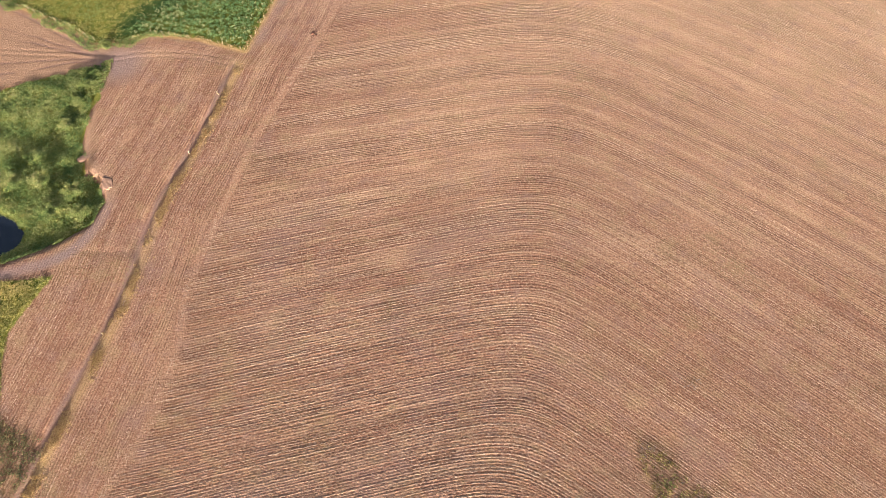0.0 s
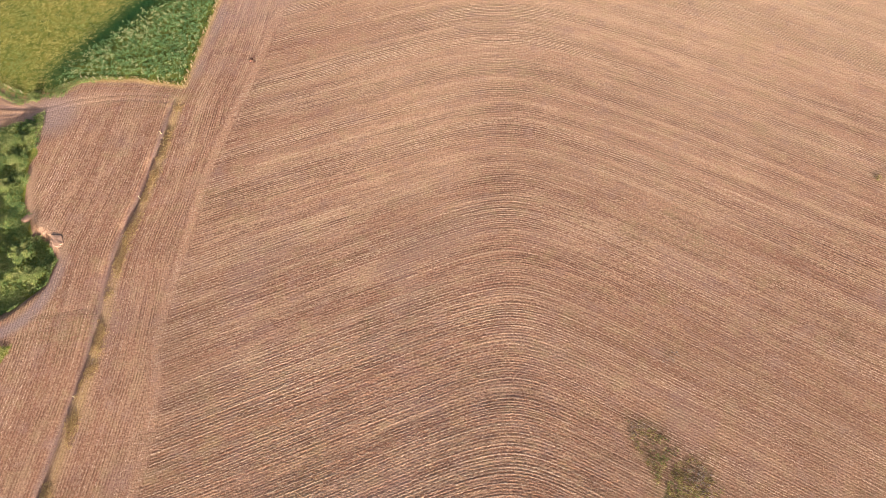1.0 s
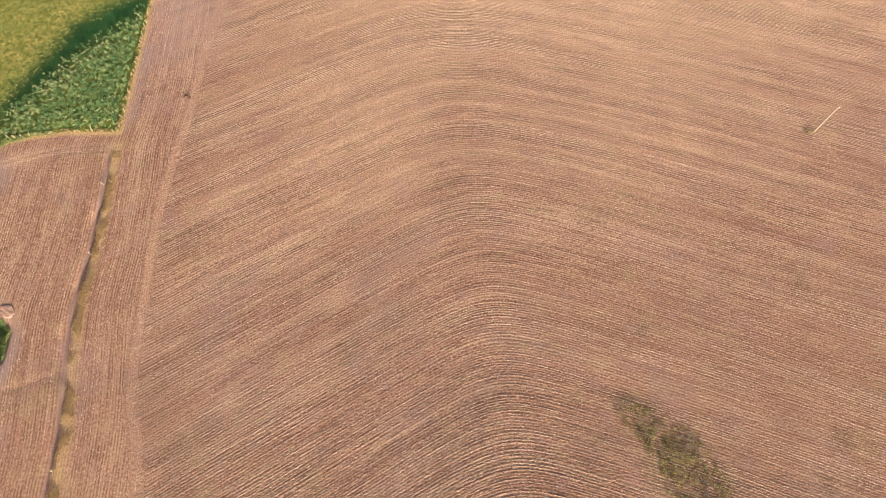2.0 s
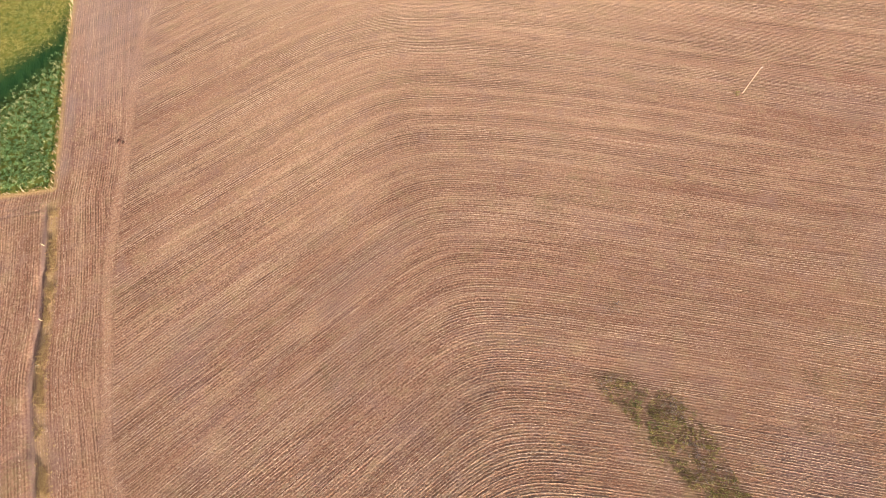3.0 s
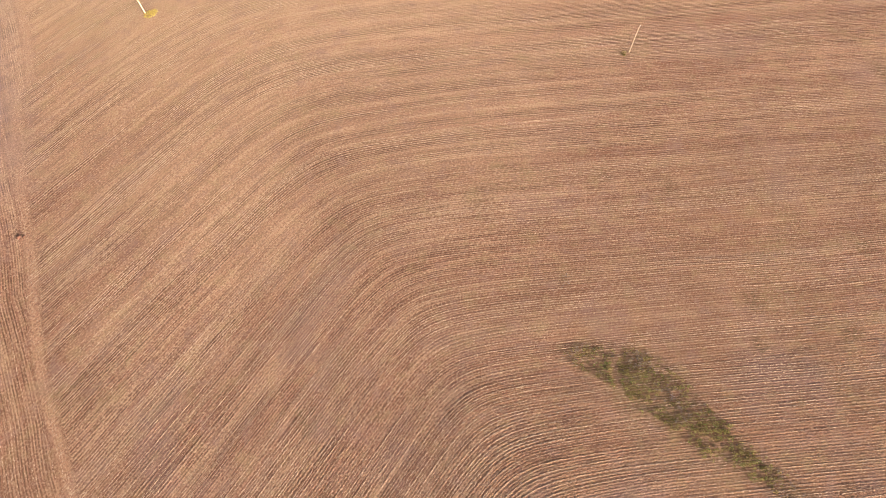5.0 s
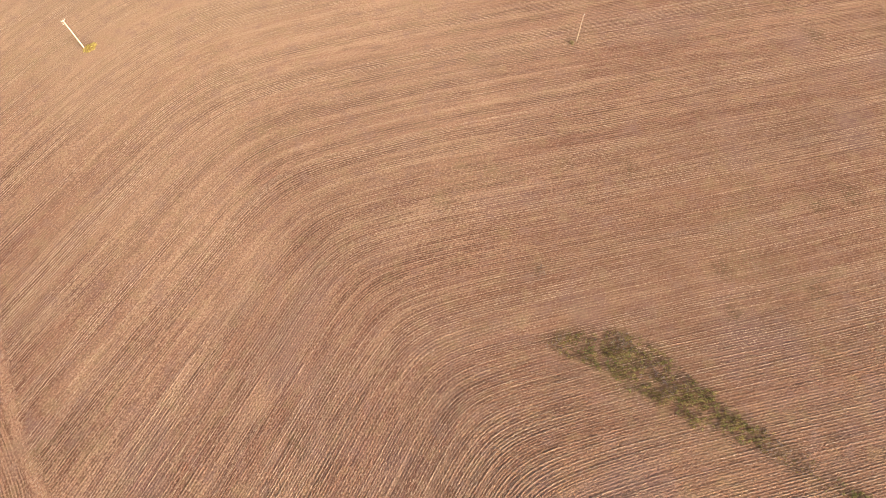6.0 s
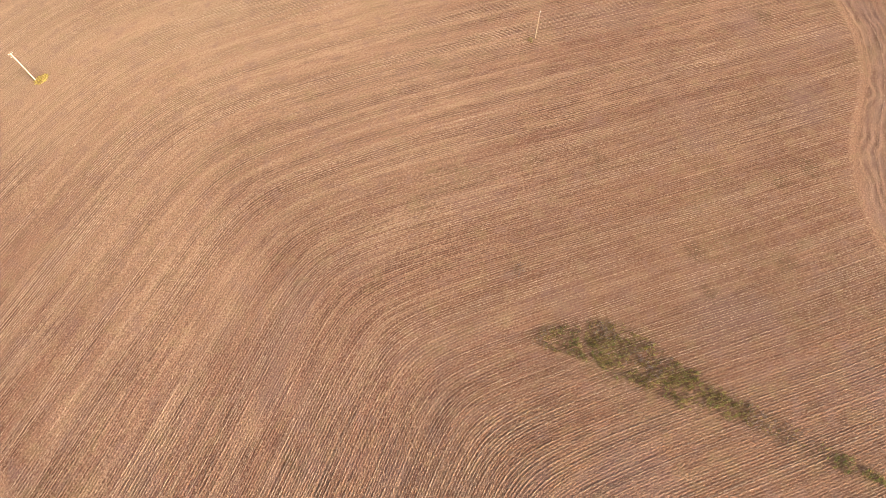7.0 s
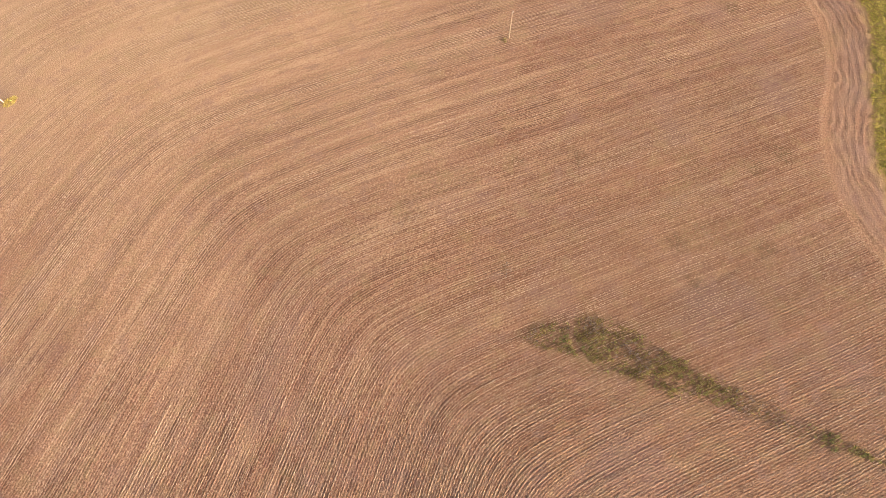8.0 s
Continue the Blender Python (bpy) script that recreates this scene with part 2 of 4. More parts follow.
CLAY = simple("dry_clay", [(0.3, (0.23, 0.13, 0.095)), (0.7, (0.36, 0.225, 0.155))], 1.2)
STONE = simple("reddish_stone", [(0.3, (0.10, 0.045, 0.030)), (0.7, (0.20, 0.095, 0.065))], 4.0)
METAL = simple("galvanised_iron", [(0.3, (0.35, 0.34, 0.32)), (0.7, (0.55, 0.54, 0.50))], 8.0, 0.5, 0.5, 0.1, 0.8)
GLAZE = simple("porcelain", [(0.3, (0.62, 0.58, 0.50)), (0.7, (0.75, 0.71, 0.64))], 5.0, 0.25, 0.5, 0.05)
WATER = simple("pond_water", [(0.3, (0.006, 0.009, 0.018)), (0.7, (0.012, 0.016, 0.026))], 0.4, 0.06, 0.5, 0.03)

# ---- plan ----
rng = np.random.default_rng(7)


def grain(x, y, scale, seed=0):
    """Smooth value noise, 0 to 1, for arrays."""
    x, y = np.asarray(x, float) / scale + 31.7 * seed, np.asarray(y, float) / scale - 17.3 * seed
    i, j = np.floor(x), np.floor(y)
    fx, fy = x - i, y - j
    fx, fy = fx * fx * (3 - 2 * fx), fy * fy * (3 - 2 * fy)

    def corner(a, b):
        h = np.sin(a * 127.1 + b * 311.7 + seed * 74.7) * 43758.5453
        return h - np.floor(h)
    return (corner(i, j) * (1 - fx) + corner(i + 1, j) * fx) * (1 - fy) + (corner(i, j + 1) * (1 - fx) + corner(i + 1, j + 1) * fx) * fy


def inside(x, y, poly):
    hit = np.zeros(np.shape(x), bool)
    for (x0, y0), (x1, y1) in zip(poly, poly[1:] + poly[:1]):
        cross = ((y0 > y) != (y1 > y)) & (x < (x1 - x0) * (y - y0) / (y1 - y0 + 1e-12) + x0)
        hit ^= cross
    return hit


def off_line(x, y, line):
    """Signed distance from a polyline (plus: to the right of its way) and the length along it."""
    best, side, along, run = np.full(np.shape(x), 1e9), np.zeros(np.shape(x)), np.zeros(np.shape(x)), 0.0
    for (x0, y0), (x1, y1) in zip(line, line[1:]):
        dx, dy = x1 - x0, y1 - y0
        n = math.hypot(dx, dy)
        s = np.clip(((x - x0) * dx + (y - y0) * dy) / n, 0, n)
        ex, ey = x - x0 - dx / n * s, y - y0 - dy / n * s
        d = np.hypot(ex, ey)
        near = d < best
        best = np.where(near, d, best)
        side = np.where(near, np.sign(ex * dy - ey * dx), side)
        along = np.where(near, run + s, along)
        run += n
    return best * np.where(side == 0, 1, side), along


def depth_in(x, y, poly):
    """Distance from a polygon's rim: plus inside, minus outside."""
    d = np.abs(off_line(x, y, poly + poly[:1])[0])
    return np.where(inside(x, y, poly), d, -d)


def soft(d, width):
    s = np.clip(d / width * 0.5 + 0.5, 0, 1)
    return s * s * (3 - 2 * s)


def smooth_line(line, step=4.0):
    """A rounder polyline through the given corners."""
    out = []
    pts = [line[0]] + list(line) + [line[-1]]
    for a, b, c, d in zip(pts, pts[1:], pts[2:], pts[3:]):
        n = max(2, int(math.dist(b, c) / step))
        for k in range(n):
            s = k / n
            out.append(tuple(0.5 * (2 * b[i] + (c[i] - a[i]) * s + (2 * a[i] - 5 * b[i] + 4 * c[i] - d[i]) * s * s
                                    + (3 * b[i] - a[i] - 3 * c[i] + d[i]) * s ** 3) for i in (0, 1)))
    return out + [tuple(line[-1])]


DITCH = smooth_line([(-92, -60), (-79, -22), (-73, 0), (-69.8, 12.4), (-65.2, 28), (-61.8, 40), (-59.8, 51), (-57, 65), (-53.3, 75), (-50.2, 85), (-47.4, 95), (-45.2, 103.5)])
RIM = DITCH + smooth_line([(-43.6, 107), (-38.6, 120), (-33.2, 136.9), (-27, 155.7), (-19.6, 176.8), (2, 240)])[1:]
FIELD_WEST = smooth_line([(-78, -60), (-66, -20), (-57.5, 4), (-51, 17), (-48.5, 31), (-48, 43), (-42.3, 64), (-36, 84), (-25.5, 108), (-18, 127), (-7, 151), (2, 161), (30, 240)])
FIELD_EAST = smooth_line([(60, -120), (80, -72), (91.5, -56.3), (95.3, -51.3), (103.8, -44.9), (117.2, -38.6), (128.1, -36.4), (142.7, -35.2), (157.3, -31.5), (169.2, -24.5), (190, -8), (230, 30)])
MEADOW_EAST = smooth_line([(70, -120), (98, -65), (111.9, -53.6), (119.4, -50.4), (130.1, -48.2), (143.6, -45.5), (163.2, -42.7), (176.1, -37.7), (200, -22), (240, 10)])
PLOT = [(-42.9, 107.6), (-54.3, 112), (-68, 114.6), (-74.5, 111.6), (-81, 112), (-88, 117.4), (-98, 123), (-130, 142), (-130, 230), (-2, 230), (-19.9, 176.8), (-27.3, 155.7), (-33.5, 136.9), (-38.9, 120)]
CROP_EDGE = [(-73, 113), (-70.4, 119.9), (-63.7, 124.7), (-58.2, 129.1), (-48.7, 138), (-42, 141), (-33.7, 145), (-28, 150), (-20, 150), (-40, 104)]
DARK_EDGE = [(-76, 113), (-75.5, 119), (-66.6, 129.5), (-58.1, 138.6), (-49.8, 148.5), (-39.4, 153), (-32.5, 154.5), (-26.5, 160), (-20, 168), (-10, 160), (-40, 104)]
GULLY = [(-75.2, 105.6), (-82, 103), (-93, 99), (-104, 95), (-135, 86), (-135, 48), (-87, 50), (-77.5, 53.6), (-71, 58.2), (-69, 64), (-71, 69.5), (-75.4, 73.5), (-77.2, 80.4), (-77.2, 90), (-75.8, 98)]
POND = [(-88.6, 61.0), (-87.2, 59.2), (-85.6, 57.8), (-85.8, 55.2), (-87.3, 53.6), (-90.6, 52.0), (-102, 52), (-107, 57), (-101, 63.5), (-93, 63)]
SOUTHWEST = [(-90, 45.6), (-80, 46), (-75.5, 46.6), (-79, 40), (-81.4, 34.8), (-81, 29), (-79.6, 22.8), (-78.5, 18.7), (-71.4, 15.5), (-68.6, 13), (-70.8, 9), (-74, 2), (-79, -10), (-100, -10), (-110, 30)]
WEST_FIELD = [(-45.5, 104), (-52, 108.5), (-60, 110), (-68, 110), (-73.5, 106.5), (-75, 98), (-76.3, 90), (-76.3, 80.4), (-74.5, 74.5), (-68, 69.5), (-68, 64), (-70, 57.5), (-75, 49.8), (-75, 46.6), (-79, 40), (-81.4, 34.8), (-81, 29), (-79, 18), (-71.4, 15.5), (-68.5, 13)]
TRACK = smooth_line([(-108, 110), (-95, 108.5), (-84, 107.5), (-76, 106), (-70, 106.8), (-58, 106.5), (-46, 103.5)])
DIRT = [(-130, 135), (-108, 125), (-98, 121), (-88.5, 115.6), (-81, 110), (-72, 108.5), (-73, 103), (-80.6, 103.7), (-88.3, 101.2), (-101, 98), (-130, 90)]
SANDY = smooth_line([(-100, 45), (-86.3, 47.2), (-81.1, 48.6), (-75.9, 50.3), (-72, 53.4), (-69.4, 58), (-68.2, 63), (-68.6, 67.5), (-70.6, 70.6), (-74.6, 74.4), (-76.6, 79), (-76.8, 88)])
HOLLOW = [(36, 9), (39.8, 9.2), (43.5, 5.5), (49.5, -2.5), (51, -9), (49.3, -17), (48.8, -25), (48.3, -33), (47.9, -41), (47.8, -50), (49, -76), (45.5, -76), (44.2, -50),
          (43.2, -40), (41.8, -30), (39.9, -24.4), (39.6, -16.7), (38, -10.2), (38.2, -3.8), (37.7, 2.2)]
BARE_GAP = [(47.5, 1.2), (45.9, 0.6), (43.5, -0.2), (40.7, -2.4), (38.9, -6), (38.2, -9)]
VIEW = [(-116, 100), (-118, 40), (-92, -14), (0, -14), (30, -72), (95, -72), (195, -70), (195, 30), (170, 90), (135, 130), (64, 196), (28, 200), (-34, 194), (-80, 178), (-118, 140)]

# rows of the big field: one bent row, repeated along the axis of the spur
AXIS, ORIGIN, BEND, SKEW = radians(14.54), (13.62, 0.0), 0.481, 0.0143
AX, AY = math.sin(AXIS), math.cos(AXIS)
BX, BY = math.cos(AXIS), -math.sin(AXIS)
PITCH = 0.56


def nose(u):
    return np.clip(0.21 * u - 4.0, 7.5, 60)


def sway(x, y):
    return 1.2 * (grain(x, y, 46, 3) - 0.5) + 0.4 * (grain(x, y, 17, 4) - 0.5)


def uneven(u, q):
    """How far a row strays from its even spacing: drilled passes wander a little."""
    return 0.60 * (grain(u, q * 0.05, 1.8, 33) - 0.5) + 0.6 * (grain(u, q * 0.1, 8.0, 34) - 0.5)


def row_of(x, y):
    """How far along the axis the row stands that runs through a place, and how far along the row the place is."""
    x, y = x - ORIGIN[0], y - ORIGIN[1]
    v, q = x * AX + y * AY, x * BX + y * BY
    u = v + BEND * np.abs(q)
    for _ in range(6):
        w = nose(u)
        u = v + BEND * (np.sqrt(q * q + w * w) - w) + SKEW * q
    return u + sway(x, y) + uneven(u, q), q


def ditch_depth(x, y):
    d, s = off_line(x, y, DITCH)
    d = d + 1.3 * (grain(x, y, 5, 16) - 0.5)
    wide = 0.62 + 0.4 * grain(s, 0 * s, 9, 5)
    return 0.55 * np.exp(-(d / wide) ** 2) * soft(103 - y, 3) * (0.75 + 0.5 * grain(s, 0 * s, 14, 6))


def dirt_ruts(x, y):
    """Wheel ruts that fan out from the gate over the ploughed dirt."""
    out = 0 * x
    for k in (0.0, 1.1, 3.2, 3.9, 5.6, 7.0):
        d = off_line(x, y, [(-76, 106), (-84, 105.2 + 0.9 * k), (-94, 103.5 + 2.4 * k), (-125, 97 + 7 * k)])[0] + 1.2 * (grain(x, y, 5, 9) - 0.5)
        out = out + np.exp(-(d / 0.30) ** 2) * grain(x, y, 6, 10) * soft(-79 - x, 4)
    return out


def ground_z(x, y):
    x, y = np.asarray(x, float), np.asarray(y, float)
    near = soft(260 - np.hypot(x - 30, y - 60), 80)
    z = 0.30 * (grain(x, y, 37, 1) - 0.5) + 0.10 * (grain(x, y, 9, 2) - 0.5) + 0.05 * (grain(x, y, 2.6, 8) - 0.5)
    z = z * near - ditch_depth(x, y)
    z = z - 1.5 * soft(depth_in(x, y, GULLY) - 0.4, 1.3) * soft(88 - y, 14)
    z = z - 1.2 * soft(depth_in(x, y, POND), 2.0)
    d = off_line(x, y, TRACK)[0]
    z = z - 0.07 * (np.exp(-((d - 0.8) / 0.3) ** 2) + np.exp(-((d + 0.8) / 0.3) ** 2))
    d = off_line(x, y, [(-70.5, 51.8), (-60.3, 51.2)])[0]
    z = z - 0.12 * np.exp(-(d / 0.42) ** 2) * near
    z = z - 0.10 * dirt_ruts(x, y) * near
    d = off_line(x, y, FIELD_EAST)[0]
    rut = sum(np.exp(-((d - k) / 0.55) ** 2) for k in (1.2, 3.2, 5.0, 6.9, 8.7))
    return z - 0.015 * rut * near


def ash_north(x, y):
    """Greyish worn soil on the northern headland, streaked along the fence."""
    d, s = off_line(x, y, RIM)
    return 0.95 * soft(11 - np.abs(d - 11), 9) * soft(y - 131, 24) * (0.45 + 0.55 * grain(d, 0.12 * s, 1.3, 14))


def chaff(x, y):
    """Soil tone, with chaff patches: palest, plus 1, on the dry northern slope; darkest, minus 1, by the hollow."""
    level = np.clip((y + 0.22 * x - 57) / 105, -0.35, 1) - 0.75 * np.exp(-(np.hypot(x - 56, y + 32) / 42) ** 2) - 0.45 * soft(-36 - x, 14) - 0.55 * soft(8 - x, 30) * soft(y - 95, 25)
    level = level + (0.9 * np.exp(-(np.hypot(x + 32, (y - 37) / 1.5) / 4.5) ** 2) + 0.6 * np.exp(-(np.hypot((x - 37) / 1.6, y - 14) / 4.5) ** 2)) * grain(x, y, 2.2, 48)
    return np.clip(level + 0.4 * (grain(x, y, 30, 11) - 0.5) + 0.25 * (grain(x, y, 9, 13) - 0.5), -1, 1)


XS, YS = np.arange(-125, 200, 0.7), np.arange(-80, 210, 0.7)
GX, GY = np.meshgrid(XS, YS)


def sampled(values):
    """Turns values on the plan's grid into a quick function of place."""
    def read(x, y):
        i = np.clip((np.asarray(x, float) - XS[0]) / 0.7, 0, len(XS) - 1.001)
        j = np.clip((np.asarray(y, float) - YS[0]) / 0.7, 0, len(YS) - 1.001)
        a, b = i.astype(int), j.astype(int)
        fx, fy = i - a, j - b
        return (values[b, a] * (1 - fx) + values[b, a + 1] * fx) * (1 - fy) + (values[b + 1, a] * (1 - fx) + values[b + 1, a + 1] * fx) * fy
    return read


height_at = sampled(ground_z(GX, GY))
west_of = sampled(off_line(GX, GY, FIELD_WEST)[0])
east_of = sampled(off_line(GX, GY, FIELD_EAST)[0])
rim_of = sampled(off_line(GX, GY, RIM)[0])
meadow_of = sampled(off_line(GX, GY, MEADOW_EAST)[0])
ash_at = sampled(ash_north(GX, GY))


def open_rows(x, y):
    """0 to 1: bands, two or three rows wide, where the drill left open furrows and standing straw; smooth chaff between them."""
    u, q = row_of(x, y)
    band = 0.62 * grain(u, 0.035 * q, 1.5, 86) + 0.38 * grain(u, 0.05 * q, 4.2, 87)
    return np.clip((band - 0.44) / 0.16, 0, 1)


open_at = sampled(open_rows(GX, GY))


def mesh_of(name, v, f):
    """A mesh from arrays: places and faces of equal size."""
    me = bpy.data.meshes.new(name)
    v, f = np.asarray(v, np.float32), np.asarray(f, np.int32)
    n, k = f.shape
    me.vertices.add(len(v))
    me.vertices.foreach_set("co", v.ravel())
    me.loops.add(n * k)
    me.loops.foreach_set("vertex_index", f.ravel())
    me.polygons.add(n)
    me.polygons.foreach_set("loop_start", np.arange(n, dtype=np.int32) * k)
    me.polygons.foreach_set("loop_total", np.full(n, k, np.int32))
    me.update(calc_edges=True)
    return me


def solid(name, v, f, mat, parent=None, smooth=False):
    me = mesh_of(name, v, f)
    me.materials.append(mat)
    if smooth:
        me.polygons.foreach_set("use_smooth", np.ones(len(me.polygons), bool))
    ob = new(name, me)
    ob.parent = parent
    return ob


def part(name, bm, mat, parent=None, label=""):
    me = bpy.data.meshes.new(name)
    bm.to_mesh(me)
    bm.free()
    me.materials.append(mat)
    ob = new(name, me)
    ob.parent = parent
    return tagged(ob, label) if label else ob


# ---- the ground, one sheet to the horizon ----


def spread(lo, hi, step, far):
    out, s = [], step
    x = hi
    while x < far:
        s *= 1.35
        x += s
        out.append(x)
    inner = np.arange(lo, hi + step / 2, step)
    left = [lo - (o - hi) for o in out][::-1]
    return np.concatenate([left, inner, out])


def build_ground():
    xs = np.sort(np.concatenate([spread(XS[0], XS[-1], 0.7, 3200), XS[(XS > -114) & (XS < -43)] + 0.35]))
    ys = np.sort(np.concatenate([spread(YS[0], YS[-1], 0.7, 3200), YS[(YS > 94) & (YS < 136)] + 0.35]))
    gx, gy = np.meshgrid(xs, ys)
    x, y = gx.ravel(), gy.ravel()
    v = np.column_stack([x, y, ground_z(x, y)])
    nx = len(xs)
    i = (np.arange(len(ys) - 1)[:, None] * nx + np.arange(nx - 1)[None, :]).ravel()
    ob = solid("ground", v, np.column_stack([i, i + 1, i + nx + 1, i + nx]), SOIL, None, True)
    u, q = row_of(x, y)
    d, s = off_line(x, y, RIM)
    west, east = off_line(x, y, FIELD_WEST)[0], off_line(x, y, FIELD_EAST)[0]
    edge = np.maximum(soft(-west, 1.5), soft(east, 1.2))
    along = np.where(edge > 0.5, np.where(east > 0, off_line(x, y, FIELD_EAST)[1], s), q)
    grass = np.maximum.reduce([soft(depth_in(x, y, PLOT) + 0.4, 0.8), soft(depth_in(x, y, GULLY) - 0.6 + 3.0 * (grain(x, y, 3.2, 17) - 0.5), 1.2), soft(depth_in(x, y, SOUTHWEST), 1.2) * soft(y - 20, 3),
                               0.50 * soft(off_line(x, y, MEADOW_EAST)[0] + 2.5 * (grain(x, y, 3, 18) - 0.5), 1.2)])
    bare = np.maximum.reduce([soft(depth_in(x, y, DIRT), 1.5), soft(1.1 - np.abs(off_line(x, y, SANDY)[0]), 0.8) * soft(y - 62, 3), soft(1.6 - np.abs(off_line(x, y, TRACK)[0]), 1.2) * soft(-60 - x, 6),
                              0.15 * soft(east, 1.0) * soft(-off_line(x, y, MEADOW_EAST)[0], 1.0)])
    worn = sum(np.exp(-((east + 0.8 * (grain(x, y, 9, 58) - 0.5) - k) / 0.38) ** 2) for k in (2.6, 4.3, 6.2, 7.4, 9.0)) * (0.35 + 0.65 * grain(x, y, 6, 59))
    rutted = np.clip(2.2 * dirt_ruts(x, y), 0, 0.95)
    dark_earth = np.maximum.reduce([soft(0.55 - np.abs(off_line(x, y, DITCH)[0] + 0.1), 0.6) * soft(103 - y, 2),
                              0.9 * np.exp(-((np.abs(off_line(x, y, TRACK)[0] + 0.5 * (grain(x, y, 4, 20) - 0.5)) - 0.9) / 0.40) ** 2) * soft(x + 74, 4) * (0.4 + 0.6 * grain(x, y, 5, 21))])
    grass = grass * (1 - bare)
    ash = np.maximum.reduce([soft(1.2 - np.abs(off_line(x, y, SANDY)[0]), 0.8) * soft(64 - y, 3), soft(6 - np.hypot((x + 74.5) / 1.0, (y - 104) / 0.9), 4), 0.35 * soft(east - 3, 3.0) * soft(-off_line(x, y, MEADOW_EAST)[0], 1.0) * grain(x, y, 6, 56), 0.9 * soft(1.3 - np.abs(d - 2.4), 1.6) * soft(y - 108, 3) * (0.4 + 0.6 * grain(s, 0.3 * d, 5, 14)), ash_north(x, y)])
    fringe = depth_in(x, y, PLOT)
    low_greens = soft(depth_in(x, y, DARK_EDGE), 4.5) * soft(fringe - 0.4, 0.6) * (1 - 0.7 * soft(depth_in(x, y, CROP_EDGE), 4.0))
    dry = np.maximum.reduce([soft(0.9 - np.abs(off_line(x, y, DITCH)[0] - 1.7), 1.0) * soft(103 - y, 2) * (0.45 + 0.65 * grain(x, y, 5, 61)), soft(0.9 - np.abs(fringe + 0.5), 0.6), 0.8 * soft(off_line(x, y, MEADOW_EAST)[0] + 1.2 + 2.0 * (grain(x, y, 2, 19) - 0.5), 1.0)])
    weed = soft(depth_in(x, y, SOUTHWEST), 2.0) * soft(20 - y, 3) + soft(depth_in(x, y, HOLLOW) - 0.5, 2.0) * (1 - soft(0.6 - np.abs(off_line(x, y, BARE_GAP)[0]), 0.5))
    wheel = np.abs(off_line(x, y, smooth_line([(143, 46), (134, 32), (122, 15), (110, 2)]))[0])
    bare = bare * (1 - rutted)
    dark_earth = np.maximum.reduce([dark_earth, rutted, 0.6 * worn * soft(-off_line(x, y, MEADOW_EAST)[0], 1.0)])
    beside = depth_in(x, y, PLOT) + 0.6 * (grain(x, y, 7, 23) - 0.5)
    for k in (2.0, 3.5, 5.2, 6.6):
        dark_earth = np.maximum(dark_earth, 0.75 * np.exp(-((beside + k) / 0.32) ** 2) * soft(x + 73, 4) * soft(-46 - x, 4) * (0.3 + 0.7 * grain(x, y, 4, 29)))
    bare = np.maximum(bare, 0.6 * np.exp(-(wheel / 0.6) ** 2) * (0.4 + 0.6 * grain(x, y, 4, 38)))
    for gx_, gy_, r in ((110, -30, 2.6), (103, -25, 2.0), (156, -5, 3.0), (49.9, 18, 0.6), (78.6, 27.1, 1.6), (86, 15, 1.8), (-7, 35, 2.2), (100.5, 109, 1.4), (74, -14, 2.4), (82, -32, 2.0), (66, -20, 1.8)):
        weed = np.maximum(weed, 0.8 * soft(r - np.hypot(x - gx_, y - gy_) + 2.4 * (grain(x, y, 1.6, 39) - 0.5), 1.4))
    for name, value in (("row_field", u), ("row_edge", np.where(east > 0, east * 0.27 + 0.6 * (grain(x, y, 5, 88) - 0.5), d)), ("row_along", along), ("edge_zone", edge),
                        ("grass_zone", grass), ("bare_zone", bare), ("dark_earth_zone", dark_earth), ("weed_zone", weed), ("dry_zone", dry), ("dark_zone", low_greens), ("soil_tone", chaff(x, y)), ("ash_zone", ash), ("open_rows", open_rows(x, y))):
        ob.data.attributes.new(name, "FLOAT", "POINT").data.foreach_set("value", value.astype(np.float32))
    return tagged(ob, "harvested brown field of curved stubble rows reaching the horizon", "ground", kind="structure")


build_ground()

# ---- stubble: row by row, ridges and cut stalks ----


def field_rows():
    """Points along every row of the big field, as arrays of places and of the rows' ways."""
    out = []
    q = np.arange(-150, 200, 0.33)
    for k, u in enumerate(np.arange(-130, 220, PITCH)):
        w = nose(u)
        v = u - BEND * (np.sqrt(q * q + w * w) - w) - SKEW * q
        # no row is quite straight, nor quite as far from the next
        e = 0.0
        for _ in range(4):
            e = 0.5 * e + 0.5 * uneven(u - e, q)
        v = v - e + rng.uniform(-0.10, 0.10) + 0.20 * (grain(q, 0 * q + 91.7 * k, 12, 30) - 0.5)
        x, y = ORIGIN[0] + v * AX + q * BX, ORIGIN[1] + v * AY + q * BY
        s = sway(x - ORIGIN[0], y - ORIGIN[1])
        x, y = x - s * AX, y - s * AY
        keep = inside(x, y, VIEW)
        if keep.any():
            keep &= (west_of(x, y) > 2.6 * grain(y, x, 2, 12) - 1.9) & (east_of(x, y) < 0)
        out.append((x, y, keep))
    return out


